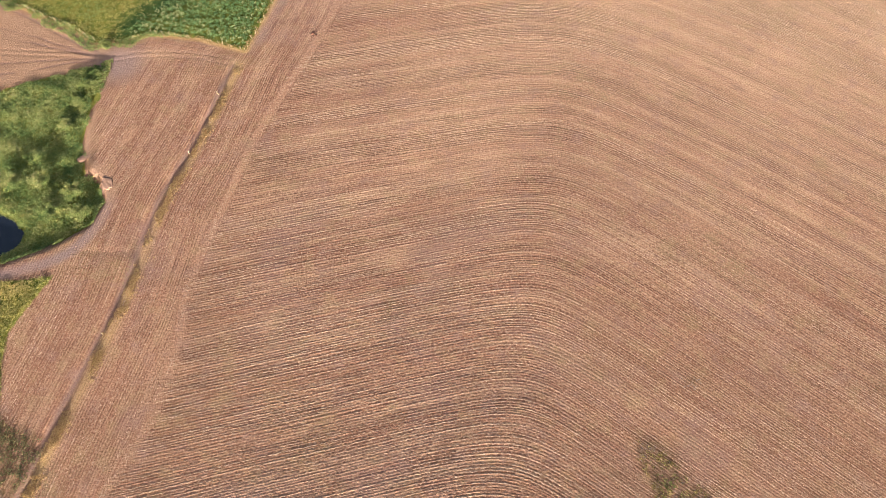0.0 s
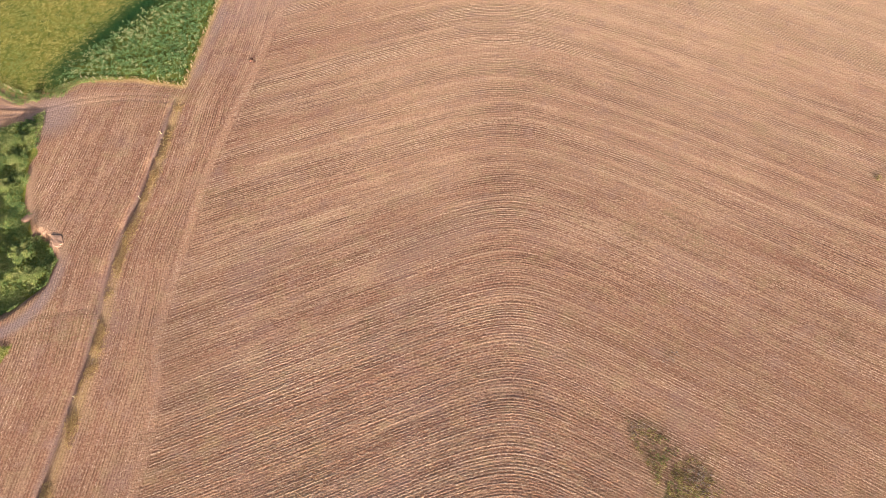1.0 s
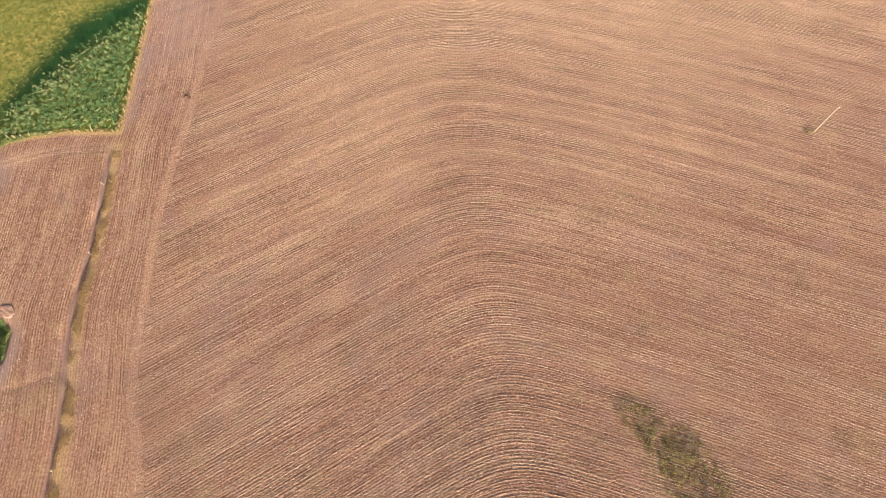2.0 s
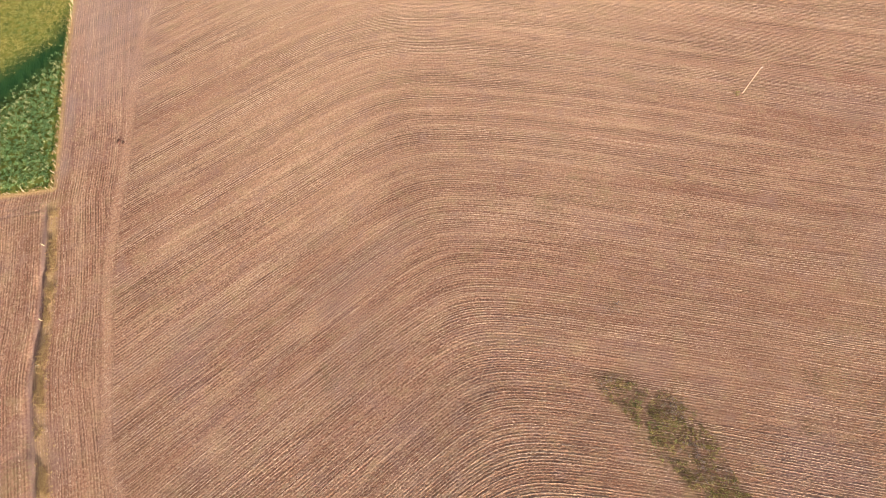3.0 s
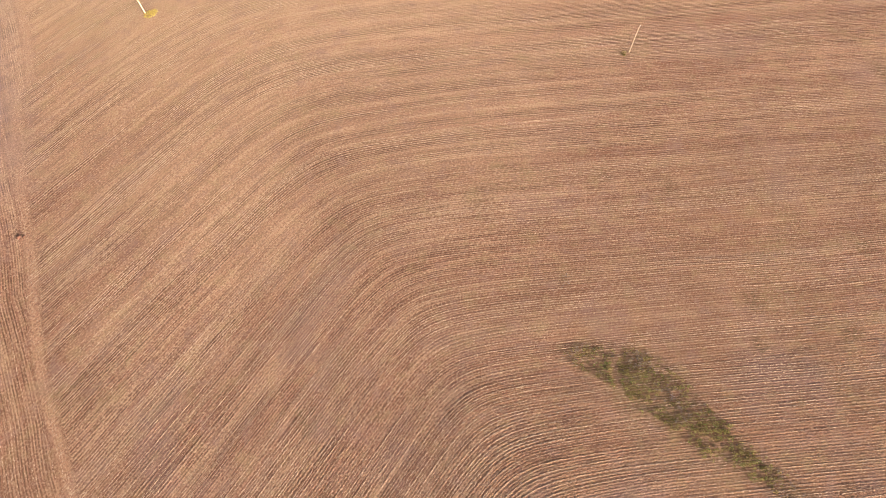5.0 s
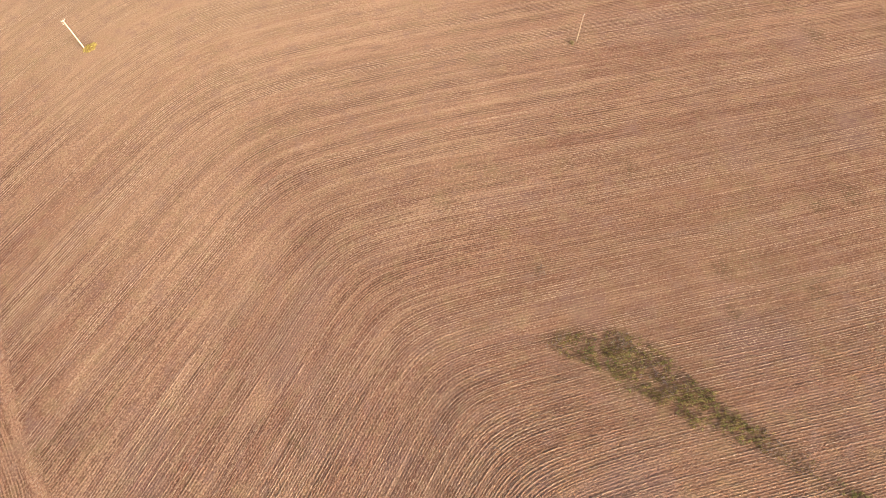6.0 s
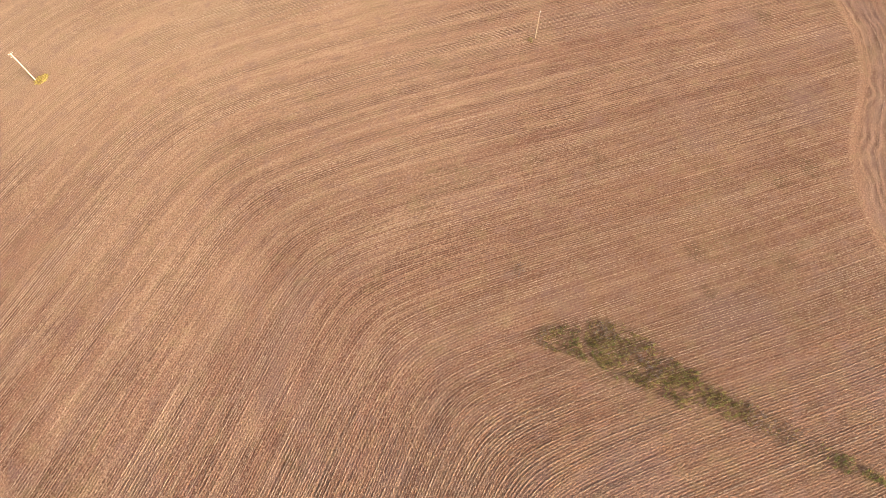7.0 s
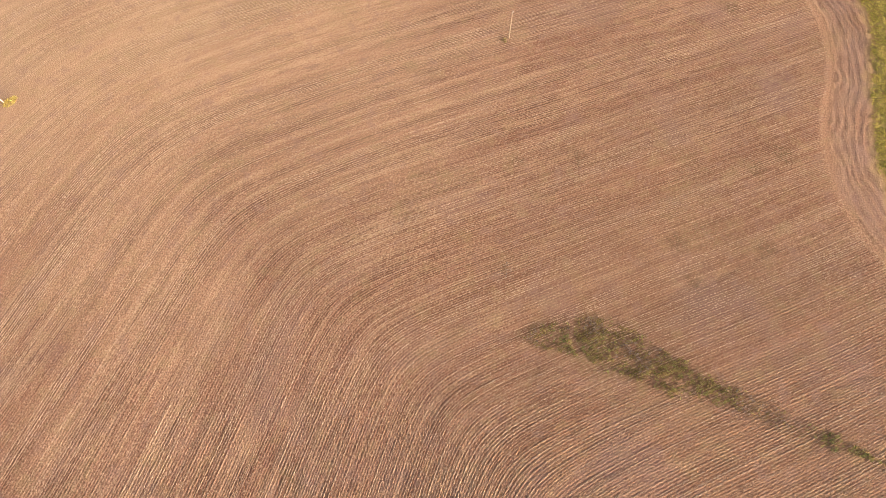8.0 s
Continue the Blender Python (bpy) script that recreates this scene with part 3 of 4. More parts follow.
def edge_rows():
    """Rows that follow the ditch and the fence: on the headland, and on the strip beyond the ditch."""
    out = []
    line = np.array(smooth_line(RIM, 1.0))
    seg = np.diff(line, axis=0)
    run = np.concatenate([[0], np.cumsum(np.hypot(*seg.T))])
    s = np.arange(0, run[-1], 0.4)
    px, py = np.interp(s, run, line[:, 0]), np.interp(s, run, line[:, 1])
    px, py = (np.convolve(np.pad(a, 12, mode="edge"), np.ones(25) / 25, "valid") for a in (px, py))
    tx, ty = np.gradient(px), np.gradient(py)
    n = np.hypot(tx, ty)
    for k in list(range(3, 52)) + list(range(-74, -3)):
        d = k * PITCH * 0.95 + 0.5 * (grain(s, 0 * s + 13.7 * k, 7.0, 36) - 0.5) + 0.2 * (grain(s, 0 * s + 29.3 * k, 1.5, 37) - 0.5)
        x, y = px + ty / n * d, py - tx / n * d
        keep = inside(x, y, VIEW)
        if k > 0:
            keep &= (west_of(x, y) < 0.9) & (np.abs(rim_of(x, y)) > np.abs(d) - 0.6)
        else:
            keep &= inside(x, y, WEST_FIELD) & (np.abs(rim_of(x, y)) > np.abs(d) - 0.6) & (np.hypot(x + 73, y - 104) > 4 + 5 * grain(x, y, 2.5, 40))
        out.append((x, y, keep))
    return out


def headland_east():
    out = []
    line = np.array(smooth_line(FIELD_EAST, 1.0))
    tx, ty = np.gradient(line[:, 0]), np.gradient(line[:, 1])
    n = np.hypot(tx, ty)
    for k in [6, 7, 10, 13, 14, 18]:
        far = k * 0.55 + 0.7 * (grain(line[:, 0], 0 * tx + 17.3 * k, 9, 49) - 0.5)
        x, y = line[:, 0] + ty / n * far, line[:, 1] - tx / n * far
        run = np.concatenate([[0], np.cumsum(np.hypot(np.diff(x), np.diff(y)))])
        s = np.arange(0, run[-1], 0.4)
        x, y = np.interp(s, run, x), np.interp(s, run, y)
        out.append((x, y, inside(x, y, VIEW) & (meadow_of(x, y) < -0.3) & (grain(s, 0 * s + 23.1 * k, 5, 50) > 0.3)))
    return out


def in_weeds(x, y):
    return depth_in(x, y, HOLLOW) > 3.2 * (grain(x, y, 2.0, 15) - 0.38)


ROWS = field_rows()
FIELD_ROWS = len(ROWS)
ROWS += edge_rows()
EDGE_ROWS = len(ROWS)
ROWS += headland_east()


def vigour(n, x, y):
    """How well the straw of a row still stands, place by place: streaks along the row, alike within a swath of six rows."""
    s = np.concatenate([[0], np.cumsum(np.hypot(np.diff(x), np.diff(y)))])
    odd = (n * 0.618034 * 7) % 1.0
    third = 0.25 * odd + 0.95 * open_at(x, y) - 0.15 if n < FIELD_ROWS else odd
    dry = np.interp(chaff(x, y) + 0.5 * soft(y - 95, 30), [0.1, 0.6], [0, 1])
    own = 0.42 * (odd * (1 - dry) + third * dry) + 0.40 * grain(s, 0 * s + 137.7 * n, 16.0, 26) + 0.18 * grain(s, 0 * s + 53.1 * n, 1.4, 27)
    swath = 0.45 * ((n // 6) * 0.618034 % 1.0) + 0.55 * grain(s, 0 * s + 71.3 * (n // 6), 26, 28)
    return np.clip(2.7 * (0.62 * own + 0.38 * swath - 0.5) + 0.5, 0, 1)


def build_ridges():
    """Low ridges of earth and chaff on which the rows stood."""
    vs, fs, cover, base = [], [], [], 0
    for n, (x, y, keep) in enumerate(ROWS):
        run = np.flatnonzero(keep)
        if len(run) < 3:
            continue
        tx, ty = np.gradient(x), np.gradient(y)
        m = np.hypot(tx, ty)
        nx_, ny_ = ty / m, -tx / m
        full = vigour(n, x, y)
        loose = 1.0 if n < FIELD_ROWS else 0.55 if n < EDGE_ROWS else 0.8
        if n >= EDGE_ROWS:
            full = np.clip(0.6 * full + (0.45 if (n * 0.618034) % 1.0 > 0.6 else -0.1), 0, 1)
        thick = (0.04 + 0.10 * rng.random(len(x)) + 0.07 * full * soft(y - 85, 40)) * loose
        dry = chaff(x, y)
        lift = (np.interp(dry, [0.1, 0.9], [0.012, 0.005]) + np.interp(dry, [0.0, 0.8], [0.054, 0.050]) * full ** np.interp(dry, [0.1, 0.9], [1.0, 1.3])) * (0.75 + 0.5 * grain(x, y, 11, 25)) * np.clip(1.9 * rng.random(len(x)) + 0.6 * grain(x, y, 0.9, 22) - 0.35, 0, 1.7) * (0.55 + 0.9 * grain(x, y, 2.3, 35)) * np.interp(x, [80, 140], [0.55, 0.40]) * loose * (0.35 + 0.65 * soft(west_of(x, y) - 2, 5) if n < FIELD_ROWS else 1)
        wob = 0.10 * (grain(x, y, 0.8, 24) - 0.5) + rng.normal(0, 0.03, len(x))
        ring = []
        for side, up in ((-1, -0.04), (0, 1), (1, -0.04)):
            cx, cy = x + nx_ * (wob + side * thick), y + ny_ * (wob + side * thick)
            z = height_at(cx[run], cy[run]) + (lift[run] if up == 1 else up)
            ring.append(np.column_stack([cx[run], cy[run], z]))
        k = len(run)
        vs.append(np.concatenate(ring))
        cover.append(np.tile(full[run], 3))
        a = np.arange(k - 1)[np.diff(run) == 1]
        for r in (0, 1):
            fs.append(base + np.column_stack([r * k + a, (r + 1) * k + a, (r + 1) * k + a + 1, r * k + a + 1]))
        base += 3 * k
    ob = solid("row_ridges", np.concatenate(vs), np.concatenate(fs), RIDGE)
    ob.data.attributes.new("straw_cover", "FLOAT", "POINT").data.foreach_set("value", np.concatenate(cover).astype(np.float32))
    ob.data.attributes.new("soil_tone", "FLOAT", "POINT").data.foreach_set("value", chaff(*np.concatenate(vs)[:, :2].T).astype(np.float32))
    return tagged(ob, "low earth ridges of the harvested rows, dusted with pale chaff", "stubble row", kind="stuff")


def build_stubble():
    """Cut stalks along the rows: low tussocks, longer than wide, some worn away."""
    px, py, ph, pw = [], [], [], []
    for n, (x, y, keep) in enumerate(ROWS):
        run = np.flatnonzero(keep)
        if len(run) < 3:
            continue
        full = vigour(n, x, y)
        at = rng.uniform(run[0], run[-1], int((run[-1] - run[0]) * 0.88))
        near = np.round(at).astype(int)
        thin = np.interp(chaff(x, y), [0, 0.6], [1.0, 0.60]) * (1.0 if n < FIELD_ROWS else 0.6) * (1 - 0.6 * ash_at(x, y))
        at = at[keep[near] & (rng.random(len(at)) < (0.12 + 1.0 * full[near]) * thin[near])]
        sx, sy = np.interp(at, np.arange(len(x)), x), np.interp(at, np.arange(len(y)), y)
        near = np.clip(np.round(at).astype(int), 1, len(x) - 2)
        px.append(sx), py.append(sy), ph.append(np.interp(at, np.arange(len(x)), full))
        pw.append(np.arctan2(y[near + 1] - y[near - 1], x[near + 1] - x[near - 1]))
    x, y, h, way = (np.concatenate(a) for a in (px, py, ph, pw))
    n = len(x)
    x, y, way = x + rng.normal(0, 0.06, n), y + rng.normal(0, 0.06, n), way + rng.normal(0, 0.25, n)
    z = height_at(x, y)
    tall = rng.uniform(0.035, 0.115, n) * (0.6 + 0.6 * h) * np.interp(chaff(x, y), [0.0, 0.6], [1.0, 0.5])
    long, wide = rng.uniform(0.12, 0.40, n), rng.uniform(0.07, 0.14, n)
    cx, cy = np.cos(way), np.sin(way)
    v = np.empty((n, 5, 3))
    for k, (a, b) in enumerate(((1, 0), (0, 1), (-1, 0), (0, -1))):
        v[:, k] = np.column_stack([x + a * long * cx - b * wide * cy, y + a * long * cy + b * wide * cx, z - 0.02])
    v[:, 4] = np.column_stack([x + rng.normal(0, 0.04, n), y + rng.normal(0, 0.04, n), z + tall])
    i = np.arange(n) * 5
    f = np.concatenate([np.column_stack([i + a, i + (a + 1) % 4, i + 4]) for a in range(4)])
    ob = solid("crop_stubble", v.reshape(-1, 3), f, STRAW)
    ob.data.attributes.new("straw_cover", "FLOAT", "POINT").data.foreach_set("value", np.repeat(h, 5).astype(np.float32))
    return tagged(ob, "short pale straw stubble left standing along the harvested rows", "stubble", kind="stuff")


def build_litter():
    """Loose straw and leaf litter, lying along and across the furrows."""
    n = 90000
    x, y = rng.uniform(-90, 195, n), rng.uniform(-72, 200, n)
    ok = inside(x, y, VIEW) & (rim_of(x, y) > 1.5) & (meadow_of(x, y) < -1) & (grain(x, y, 5, 41) + 0.6 * grain(x, y, 24, 42) > 0.78)
    ok |= inside(x, y, WEST_FIELD) & (np.abs(off_line(x, y, DITCH)[0]) > 1.5)
    x, y = x[ok], y[ok]
    n = len(x)
    u0, _ = row_of(x, y)
    u1, _ = row_of(x + 0.2, y)
    u2, _ = row_of(x, y + 0.2)
    way = np.arctan2(u2 - u0, u1 - u0) + math.pi / 2 + rng.normal(0, 0.5, n)
    length, wide = rng.uniform(0.06, 0.20, n), rng.uniform(0.02, 0.05, n)
    z = height_at(x, y)
    cx, cy = np.cos(way), np.sin(way)
    v = np.empty((n, 4, 3))
    v[:, 0] = np.column_stack([x - cx * length, y - cy * length, z + 0.01])
    v[:, 1] = np.column_stack([x - cy * wide, y + cx * wide, z - 0.01])
    v[:, 2] = np.column_stack([x + cx * length, y + cy * length, z + rng.uniform(0.0, 0.05, n)])
    v[:, 3] = np.column_stack([x + cy * wide, y - cx * wide, z + rng.uniform(0.03, 0.08, n)])
    i = np.arange(n) * 4
    f = np.concatenate([np.column_stack([i + 0, i + 3, i + 1]), np.column_stack([i + 1, i + 3, i + 2])])
    ob = solid("straw_litter", v.reshape(-1, 3), f, LITTER)
    return tagged(ob, "loose pale straw and husks scattered over the furrows", "straw", kind="stuff")


def build_clods():
    """Crumbs and clods of dry earth, most of them where the ground was turned by wheels."""
    n = 150000
    x, y = rng.uniform(-110, 195, n), rng.uniform(-72, 200, n)
    worn = (west_of(x, y) < 0) | (east_of(x, y) > 0)
    ok = inside(x, y, VIEW) & (depth_in(x, y, PLOT) < 0) & (meadow_of(x, y) < -0.5) & (depth_in(x, y, GULLY) < 0) & (depth_in(x, y, SOUTHWEST) < 0)
    ok &= rng.random(n) < np.where(worn, 0.65, 0.22)
    ok &= grain(x, y, 1.2, 45) + 0.5 * grain(x, y, 6, 46) > 0.62
    x, y = x[ok], y[ok]
    n = len(x)
    z, r, turn = height_at(x, y), rng.uniform(0.05, 0.15, n), rng.uniform(0, 6.28, n)
    v = np.empty((n, 5, 3))
    for k in range(4):
        a, q = turn + k * 1.571, r * rng.uniform(0.7, 1.3, n)
        v[:, k] = np.column_stack([x + q * np.cos(a), y + q * np.sin(a), z - 0.02])
    v[:, 4] = np.column_stack([x + rng.normal(0, 0.02, n), y + rng.normal(0, 0.02, n), z + r * rng.uniform(0.35, 0.9, n)])
    i = np.arange(n) * 5
    f = np.concatenate([np.column_stack([i + a, i + (a + 1) % 4, i + 4]) for a in range(4)])
    return tagged(solid("earth_clods", v.reshape(-1, 3), f, CLOD), "dry reddish brown clods strewn over the worked soil", "soil", kind="stuff")


build_clods()
build_ridges()
build_stubble()
build_litter()

# ---- plants ----


def leaves(x, y, z, size, droop=0.35, upright=0.5):
    """A folded leaf at each place: two triangles that meet in a raised midrib."""
    n = len(x)
    a = rng.uniform(0, 6.283, n)
    lift = rng.normal(upright + 0.25, 0.55, n)
    ax, ay, az = np.cos(a) * np.cos(lift), np.sin(a) * np.cos(lift), np.sin(lift)
    sx, sy = -np.sin(a), np.cos(a)
    w = size * rng.uniform(0.25, 0.5, n)
    v = np.empty((n, 4, 3))
    v[:, 0] = np.column_stack([x, y, z])
    v[:, 1] = np.column_stack([x + ax * size * 0.5 + sx * w, y + ay * size * 0.5 + sy * w, z + az * size * 0.5 - droop * w])
    v[:, 2] = np.column_stack([x + ax * size, y + ay * size, z + az * size - droop * size * 0.4])
    v[:, 3] = np.column_stack([x + ax * size * 0.5 - sx * w, y + ay * size * 0.5 - sy * w, z + az * size * 0.5 - droop * w])
    i = np.arange(n) * 4
    return v.reshape(-1, 3), np.concatenate([np.column_stack([i, i + 1, i + 2]), np.column_stack([i, i + 2, i + 3])])


def scatter(poly, count, test=None):
    p = np.array(poly)
    lo, hi = p.min(0), p.max(0)
    x, y = rng.uniform(lo[0], hi[0], count), rng.uniform(lo[1], hi[1], count)
    ok = inside(x, y, poly) & inside(x, y, VIEW)
    if test is not None:
        ok &= test(x, y)
    return x[ok], y[ok]


def stand(x, y, per, height, spread_r, leaf, upright=0.5):
    """Plants at given places: per leaves each, up to the height given."""
    n = len(x)
    height = np.broadcast_to(height, n)
    lx, ly = np.repeat(x, per), np.repeat(y, per)
    r = spread_r * np.sqrt(rng.random(n * per)) * np.repeat(rng.uniform(0.6, 1.3, n), per)
    a = rng.uniform(0, 6.283, n * per)
    h = np.repeat(height * rng.uniform(0.6, 1.25, n), per) * (1 - 0.5 * (r / spread_r / 1.3) ** 2) * rng.uniform(0.35, 1.0, n * per)
    lx, ly = lx + r * np.cos(a), ly + r * np.sin(a)
    return leaves(lx, ly, height_at(lx, ly) + h, rng.uniform(0.6, 1.3, n * per) * leaf, upright=upright)


def build_plot():
    x, y = scatter(PLOT, 52000, lambda x, y: depth_in(x, y, PLOT) > 0.3)
    crop = soft(depth_in(x, y, CROP_EDGE) - 1.0, 4.5)
    dark = soft(depth_in(x, y, DARK_EDGE), 4.0)
    dice = rng.random(len(x))
    tall = (dice < crop) & (depth_in(x, y, PLOT) > 0.9)
    low = ~tall & (rng.random(len(x)) < dark)
    # the crop is in flower along its upper edge
    pale = tall & (rng.random(len(x)) < 0.06 + 0.50 * np.exp(-((depth_in(x, y, CROP_EDGE) - 2.5) / 5.5) ** 2)) & (grain(x, y, 1.1, 57) > 0.45)
    for name, mask, per, size, height, mat, label, kind in (
            ("crop_plants", tall & ~pale, 12, 0.26, 0.40 + 0.45 * grain(x, y, 2.5, 51), CROP, "dense green leafy crop inside the fenced plot", "crop"),
            ("flowering_crop", pale, 12, 0.27, 0.60 + 0.35 * grain(x, y, 2.5, 51), BLOOM, "pale yellowish crop plants along the edge of the plot", "crop"),
            ("low_greens", low, 9, 0.18, 0.10 + 0.08 * grain(x, y, 2.5, 54), DARKGREEN, "low dark green growth between crop and meadow", "grass"),
            ("meadow_grass", ~tall & ~low, 7, 0.20, 0.10 + 0.20 * grain(x, y, 4, 52), MEADOW, "yellowish green rough grass of the fenced meadow", "grass")):
        v, f = stand(x[mask], y[mask], per, height[mask], 0.40, size, 0.35)
        tagged(solid(name, v, f, mat), label, kind, kind="stuff")


def build_east_grass():
    poly = [(100, -72)] + [p for p in MEADOW_EAST if 100 < p[0] < 196 and p[1] > -72] + [(196, -72)]
    x, y = scatter(poly, 16000, lambda x, y: meadow_of(x, y) > 3.6 * grain(x, y, 2.5, 55) - 1.6)
    v, f = stand(x, y, 8, 0.05 + 0.40 * grain(x, y, 3, 53) * soft(meadow_of(x, y) - 2, 4), 0.4, 0.24)
    tagged(solid("verge_grass", v, f, VERGE), "tall yellow-green grass on the verge beside the field track", "grass", kind="stuff")


def build_ditch_grass():
    s = rng.uniform(0, 1, 4200)
    line = np.array(DITCH)
    i = s * (len(line) - 1.001)
    k = i.astype(int)
    x, y = (line[k, j] + (line[k + 1, j] - line[k, j]) * (i - k) for j in (0, 1))
    away = rng.normal(1.7, 0.7, len(x))
    t = line[k + 1] - line[k]
    t /= np.hypot(t[:, 0], t[:, 1])[:, None]
    x, y = x + t[:, 1] * away, y - t[:, 0] * away
    ok = (y > -12) & (y < 101) & (grain(x, y, 2.2, 61) > 0.46) & (away > 0.35)
    x, y = x[ok], y[ok]
    v, f = stand(x, y, 8, 0.06 + 0.30 * grain(x, y, 2, 62), 0.28, 0.20, 0.2)
    tagged(solid("ditch_grass", v, f, DRYGRASS), "dry yellow grass tufts along the ditch bank", "grass", kind="stuff")


def build_fence_grass():
    x, y = rng.uniform(-118, -10, 60000), rng.uniform(104, 195, 60000)
    d = depth_in(x, y, PLOT) + 0.7 * (grain(x, y, 2, 64) - 0.5)
    ok = (d > -1.1) & (d < 0.35) & inside(x, y, VIEW) & (grain(x, y, 1.5, 65) > 0.3)
    x, y = x[ok], y[ok]
    v, f = stand(x, y, 7, 0.06 + 0.14 * grain(x, y, 2, 66), 0.26, 0.20, 0.15)
    tagged(solid("fence_grass", v, f, DRYGRASS), "dry tan grass along the foot of the fence", "grass", kind="stuff")


def build_gate_weeds():
    x, y = rng.uniform(-118, -58, 26000), rng.uniform(104, 140, 26000)
    d = depth_in(x, y, PLOT)
    ok = (d > -np.interp(x, [-84, -72, -60], [3.2, 3.6, 1.0]) * (0.4 + 0.9 * grain(x, y, 3, 67))) & (d < 0.4) & inside(x, y, VIEW) & (grain(x, y, 1.4, 68) > 0.25)
    x, y = x[ok], y[ok]
    v, f = stand(x, y, 9, 0.12 + 0.5 * grain(x, y, 2.2, 69) ** 1.5, 0.4, 0.22, 0.3)
    tagged(solid("fence_weeds", v, f, BUSH), "green weeds and low bushes along the fence beside the dirt", "weeds", kind="stuff")


def build_weeds():
    x, y = scatter(HOLLOW, 30000, in_weeds)
    d = depth_in(x, y, HOLLOW)
    keep = grain(x, y, 1.7, 71) * 0.6 + grain(x, y, 0.6, 73) * 0.4 > np.interp(d, [0, 1.2, 3.0], [0.56, 0.46, 0.36])
    keep &= np.abs(off_line(x, y, BARE_GAP)[0]) > 0.55
    keep &= rng.random(len(x)) < np.interp(y, [-60, -49, -47, -36, -34, -2, 3, 9], [1.0, 1.0, 0.4, 0.4, 1.0, 1.0, 0.7, 0.55])
    # the drill rows still run through the strip
    stripe = 0.5 + 0.5 * np.cos(6.2832 * (row_of(x, y)[0] / (1.9 * PITCH) + 0.3 * (grain(x, y, 1.5, 77) - 0.5)))
    keep &= rng.random(len(x)) < 0.08 + 1.0 * stripe ** 1.5 * (0.5 + 0.7 * grain(x, y, 3.0, 78))
    x, y = x[keep], y[keep]

    def spot(cx, cy, r):
        return np.exp(-(np.hypot(x - cx, y - cy) / r) ** 2)
    dead = np.maximum.reduce([spot(46.9, -3.6, 1.9), spot(44.8, -11.8, 2.0), spot(44.2, -15.4, 1.4), 0.9 * soft(y + 47, 2) * soft(-35 - y, 2), spot(48.4, -17.0, 1.5), 0.9 * spot(39.3, 7.6, 2.6)])
    fresh = np.maximum(spot(41.7, 1.5, 1.5), 0.6 * spot(46.0, -52.0, 3.5))
    dice, vary = rng.random(len(x)), grain(x, y, 1.3, 79)
    withered = dice < 0.8 * dead + 0.10 * (vary > 0.6)
    green = ~withered & (dice < 0.15 + 0.9 * fresh + 0.25 * (vary < 0.35))
    for name, mask, mat, label in (
            ("field_weeds", ~withered & ~green, WEED, "strip of olive and yellow weeds left along a wet hollow in the field"),
            ("green_weeds", green, HERB, "fresh green weeds among the olive strip in the hollow"),
            ("withered_weeds", withered, DEAD, "withered greyish brown weeds among the olive strip")):
        v, f = stand(x[mask], y[mask], 7, 0.05 + 0.42 * grain(x[mask], y[mask], 1.6, 72), 0.32, 0.17, 0.15)
        tagged(solid(name, v, f, mat), label, "weeds", kind="stuff")


def build_undergrowth():
    x, y = scatter(GULLY, 38000, lambda x, y: (depth_in(x, y, POND) < -0.3) & (depth_in(x, y, GULLY) > 3.4 * grain(x, y, 2.5, 85) - 1.2))
    v, f = stand(x, y, 10, (0.15 + 1.25 * grain(x, y, 3.4, 81) ** 1.5) * np.interp(y, [84, 98], [1.0, 0.6]), 0.5, 0.26, 0.35)
    tagged(solid("undergrowth", v, f, BUSH), "thick green undergrowth round the pond", "shrubs", kind="stuff")
    x, y = scatter(SOUTHWEST, 9000, lambda x, y: (depth_in(x, y, SOUTHWEST) > 1.2 * grain(x, y, 2, 83) - 0.3) & (y < 21) & (grain(x, y, 1.6, 84) > 0.35))
    v, f = stand(x, y, 7, 0.1 + 0.3 * grain(x, y, 3, 82), 0.4, 0.26, 0.2)
    tagged(solid("corner_weeds", v, f, ROUGH), "grey-green weeds in the field corner beside the ditch", "weeds", kind="stuff")
    x, y = scatter(SOUTHWEST, 14000, lambda x, y: (depth_in(x, y, SOUTHWEST) > 1.0 * grain(x, y, 2, 83) - 0.3) & (y >= 20))
    v, f = stand(x, y, 9, 0.1 + 0.4 * grain(x, y, 4, 82), 0.45, 0.26, 0.3)
    tagged(solid("edge_grass", v, f, MEADOW), "green and yellow grass along the field edge", "grass", kind="stuff")


build_plot()
build_east_grass()
build_ditch_grass()
build_fence_grass()
build_gate_weeds()
build_weeds()
build_undergrowth()


def tube(points, radii, sides=8):
    """A tapered round limb through the given points, closed at its end."""
    bm = bmesh.new()
    rings = []
    for n, (p, r) in enumerate(zip(points, radii)):
        p = Vector(p)
        way = (Vector(points[min(n + 1, len(points) - 1)]) - Vector(points[max(n - 1, 0)])).normalized()
        m = way.to_track_quat("Z", "Y").to_matrix()
        rings.append([bm.verts.new(p + m @ Vector((r * math.cos(6.2832 * k / sides), r * math.sin(6.2832 * k / sides), 0))) for k in range(sides)])
    for a, b in zip(rings, rings[1:]):
        for k in range(sides):
            bm.faces.new((a[k], a[(k + 1) % sides], b[(k + 1) % sides], b[k]))
    bm.faces.new(rings[-1])
    bm.faces.new(rings[0][::-1])
    return bm


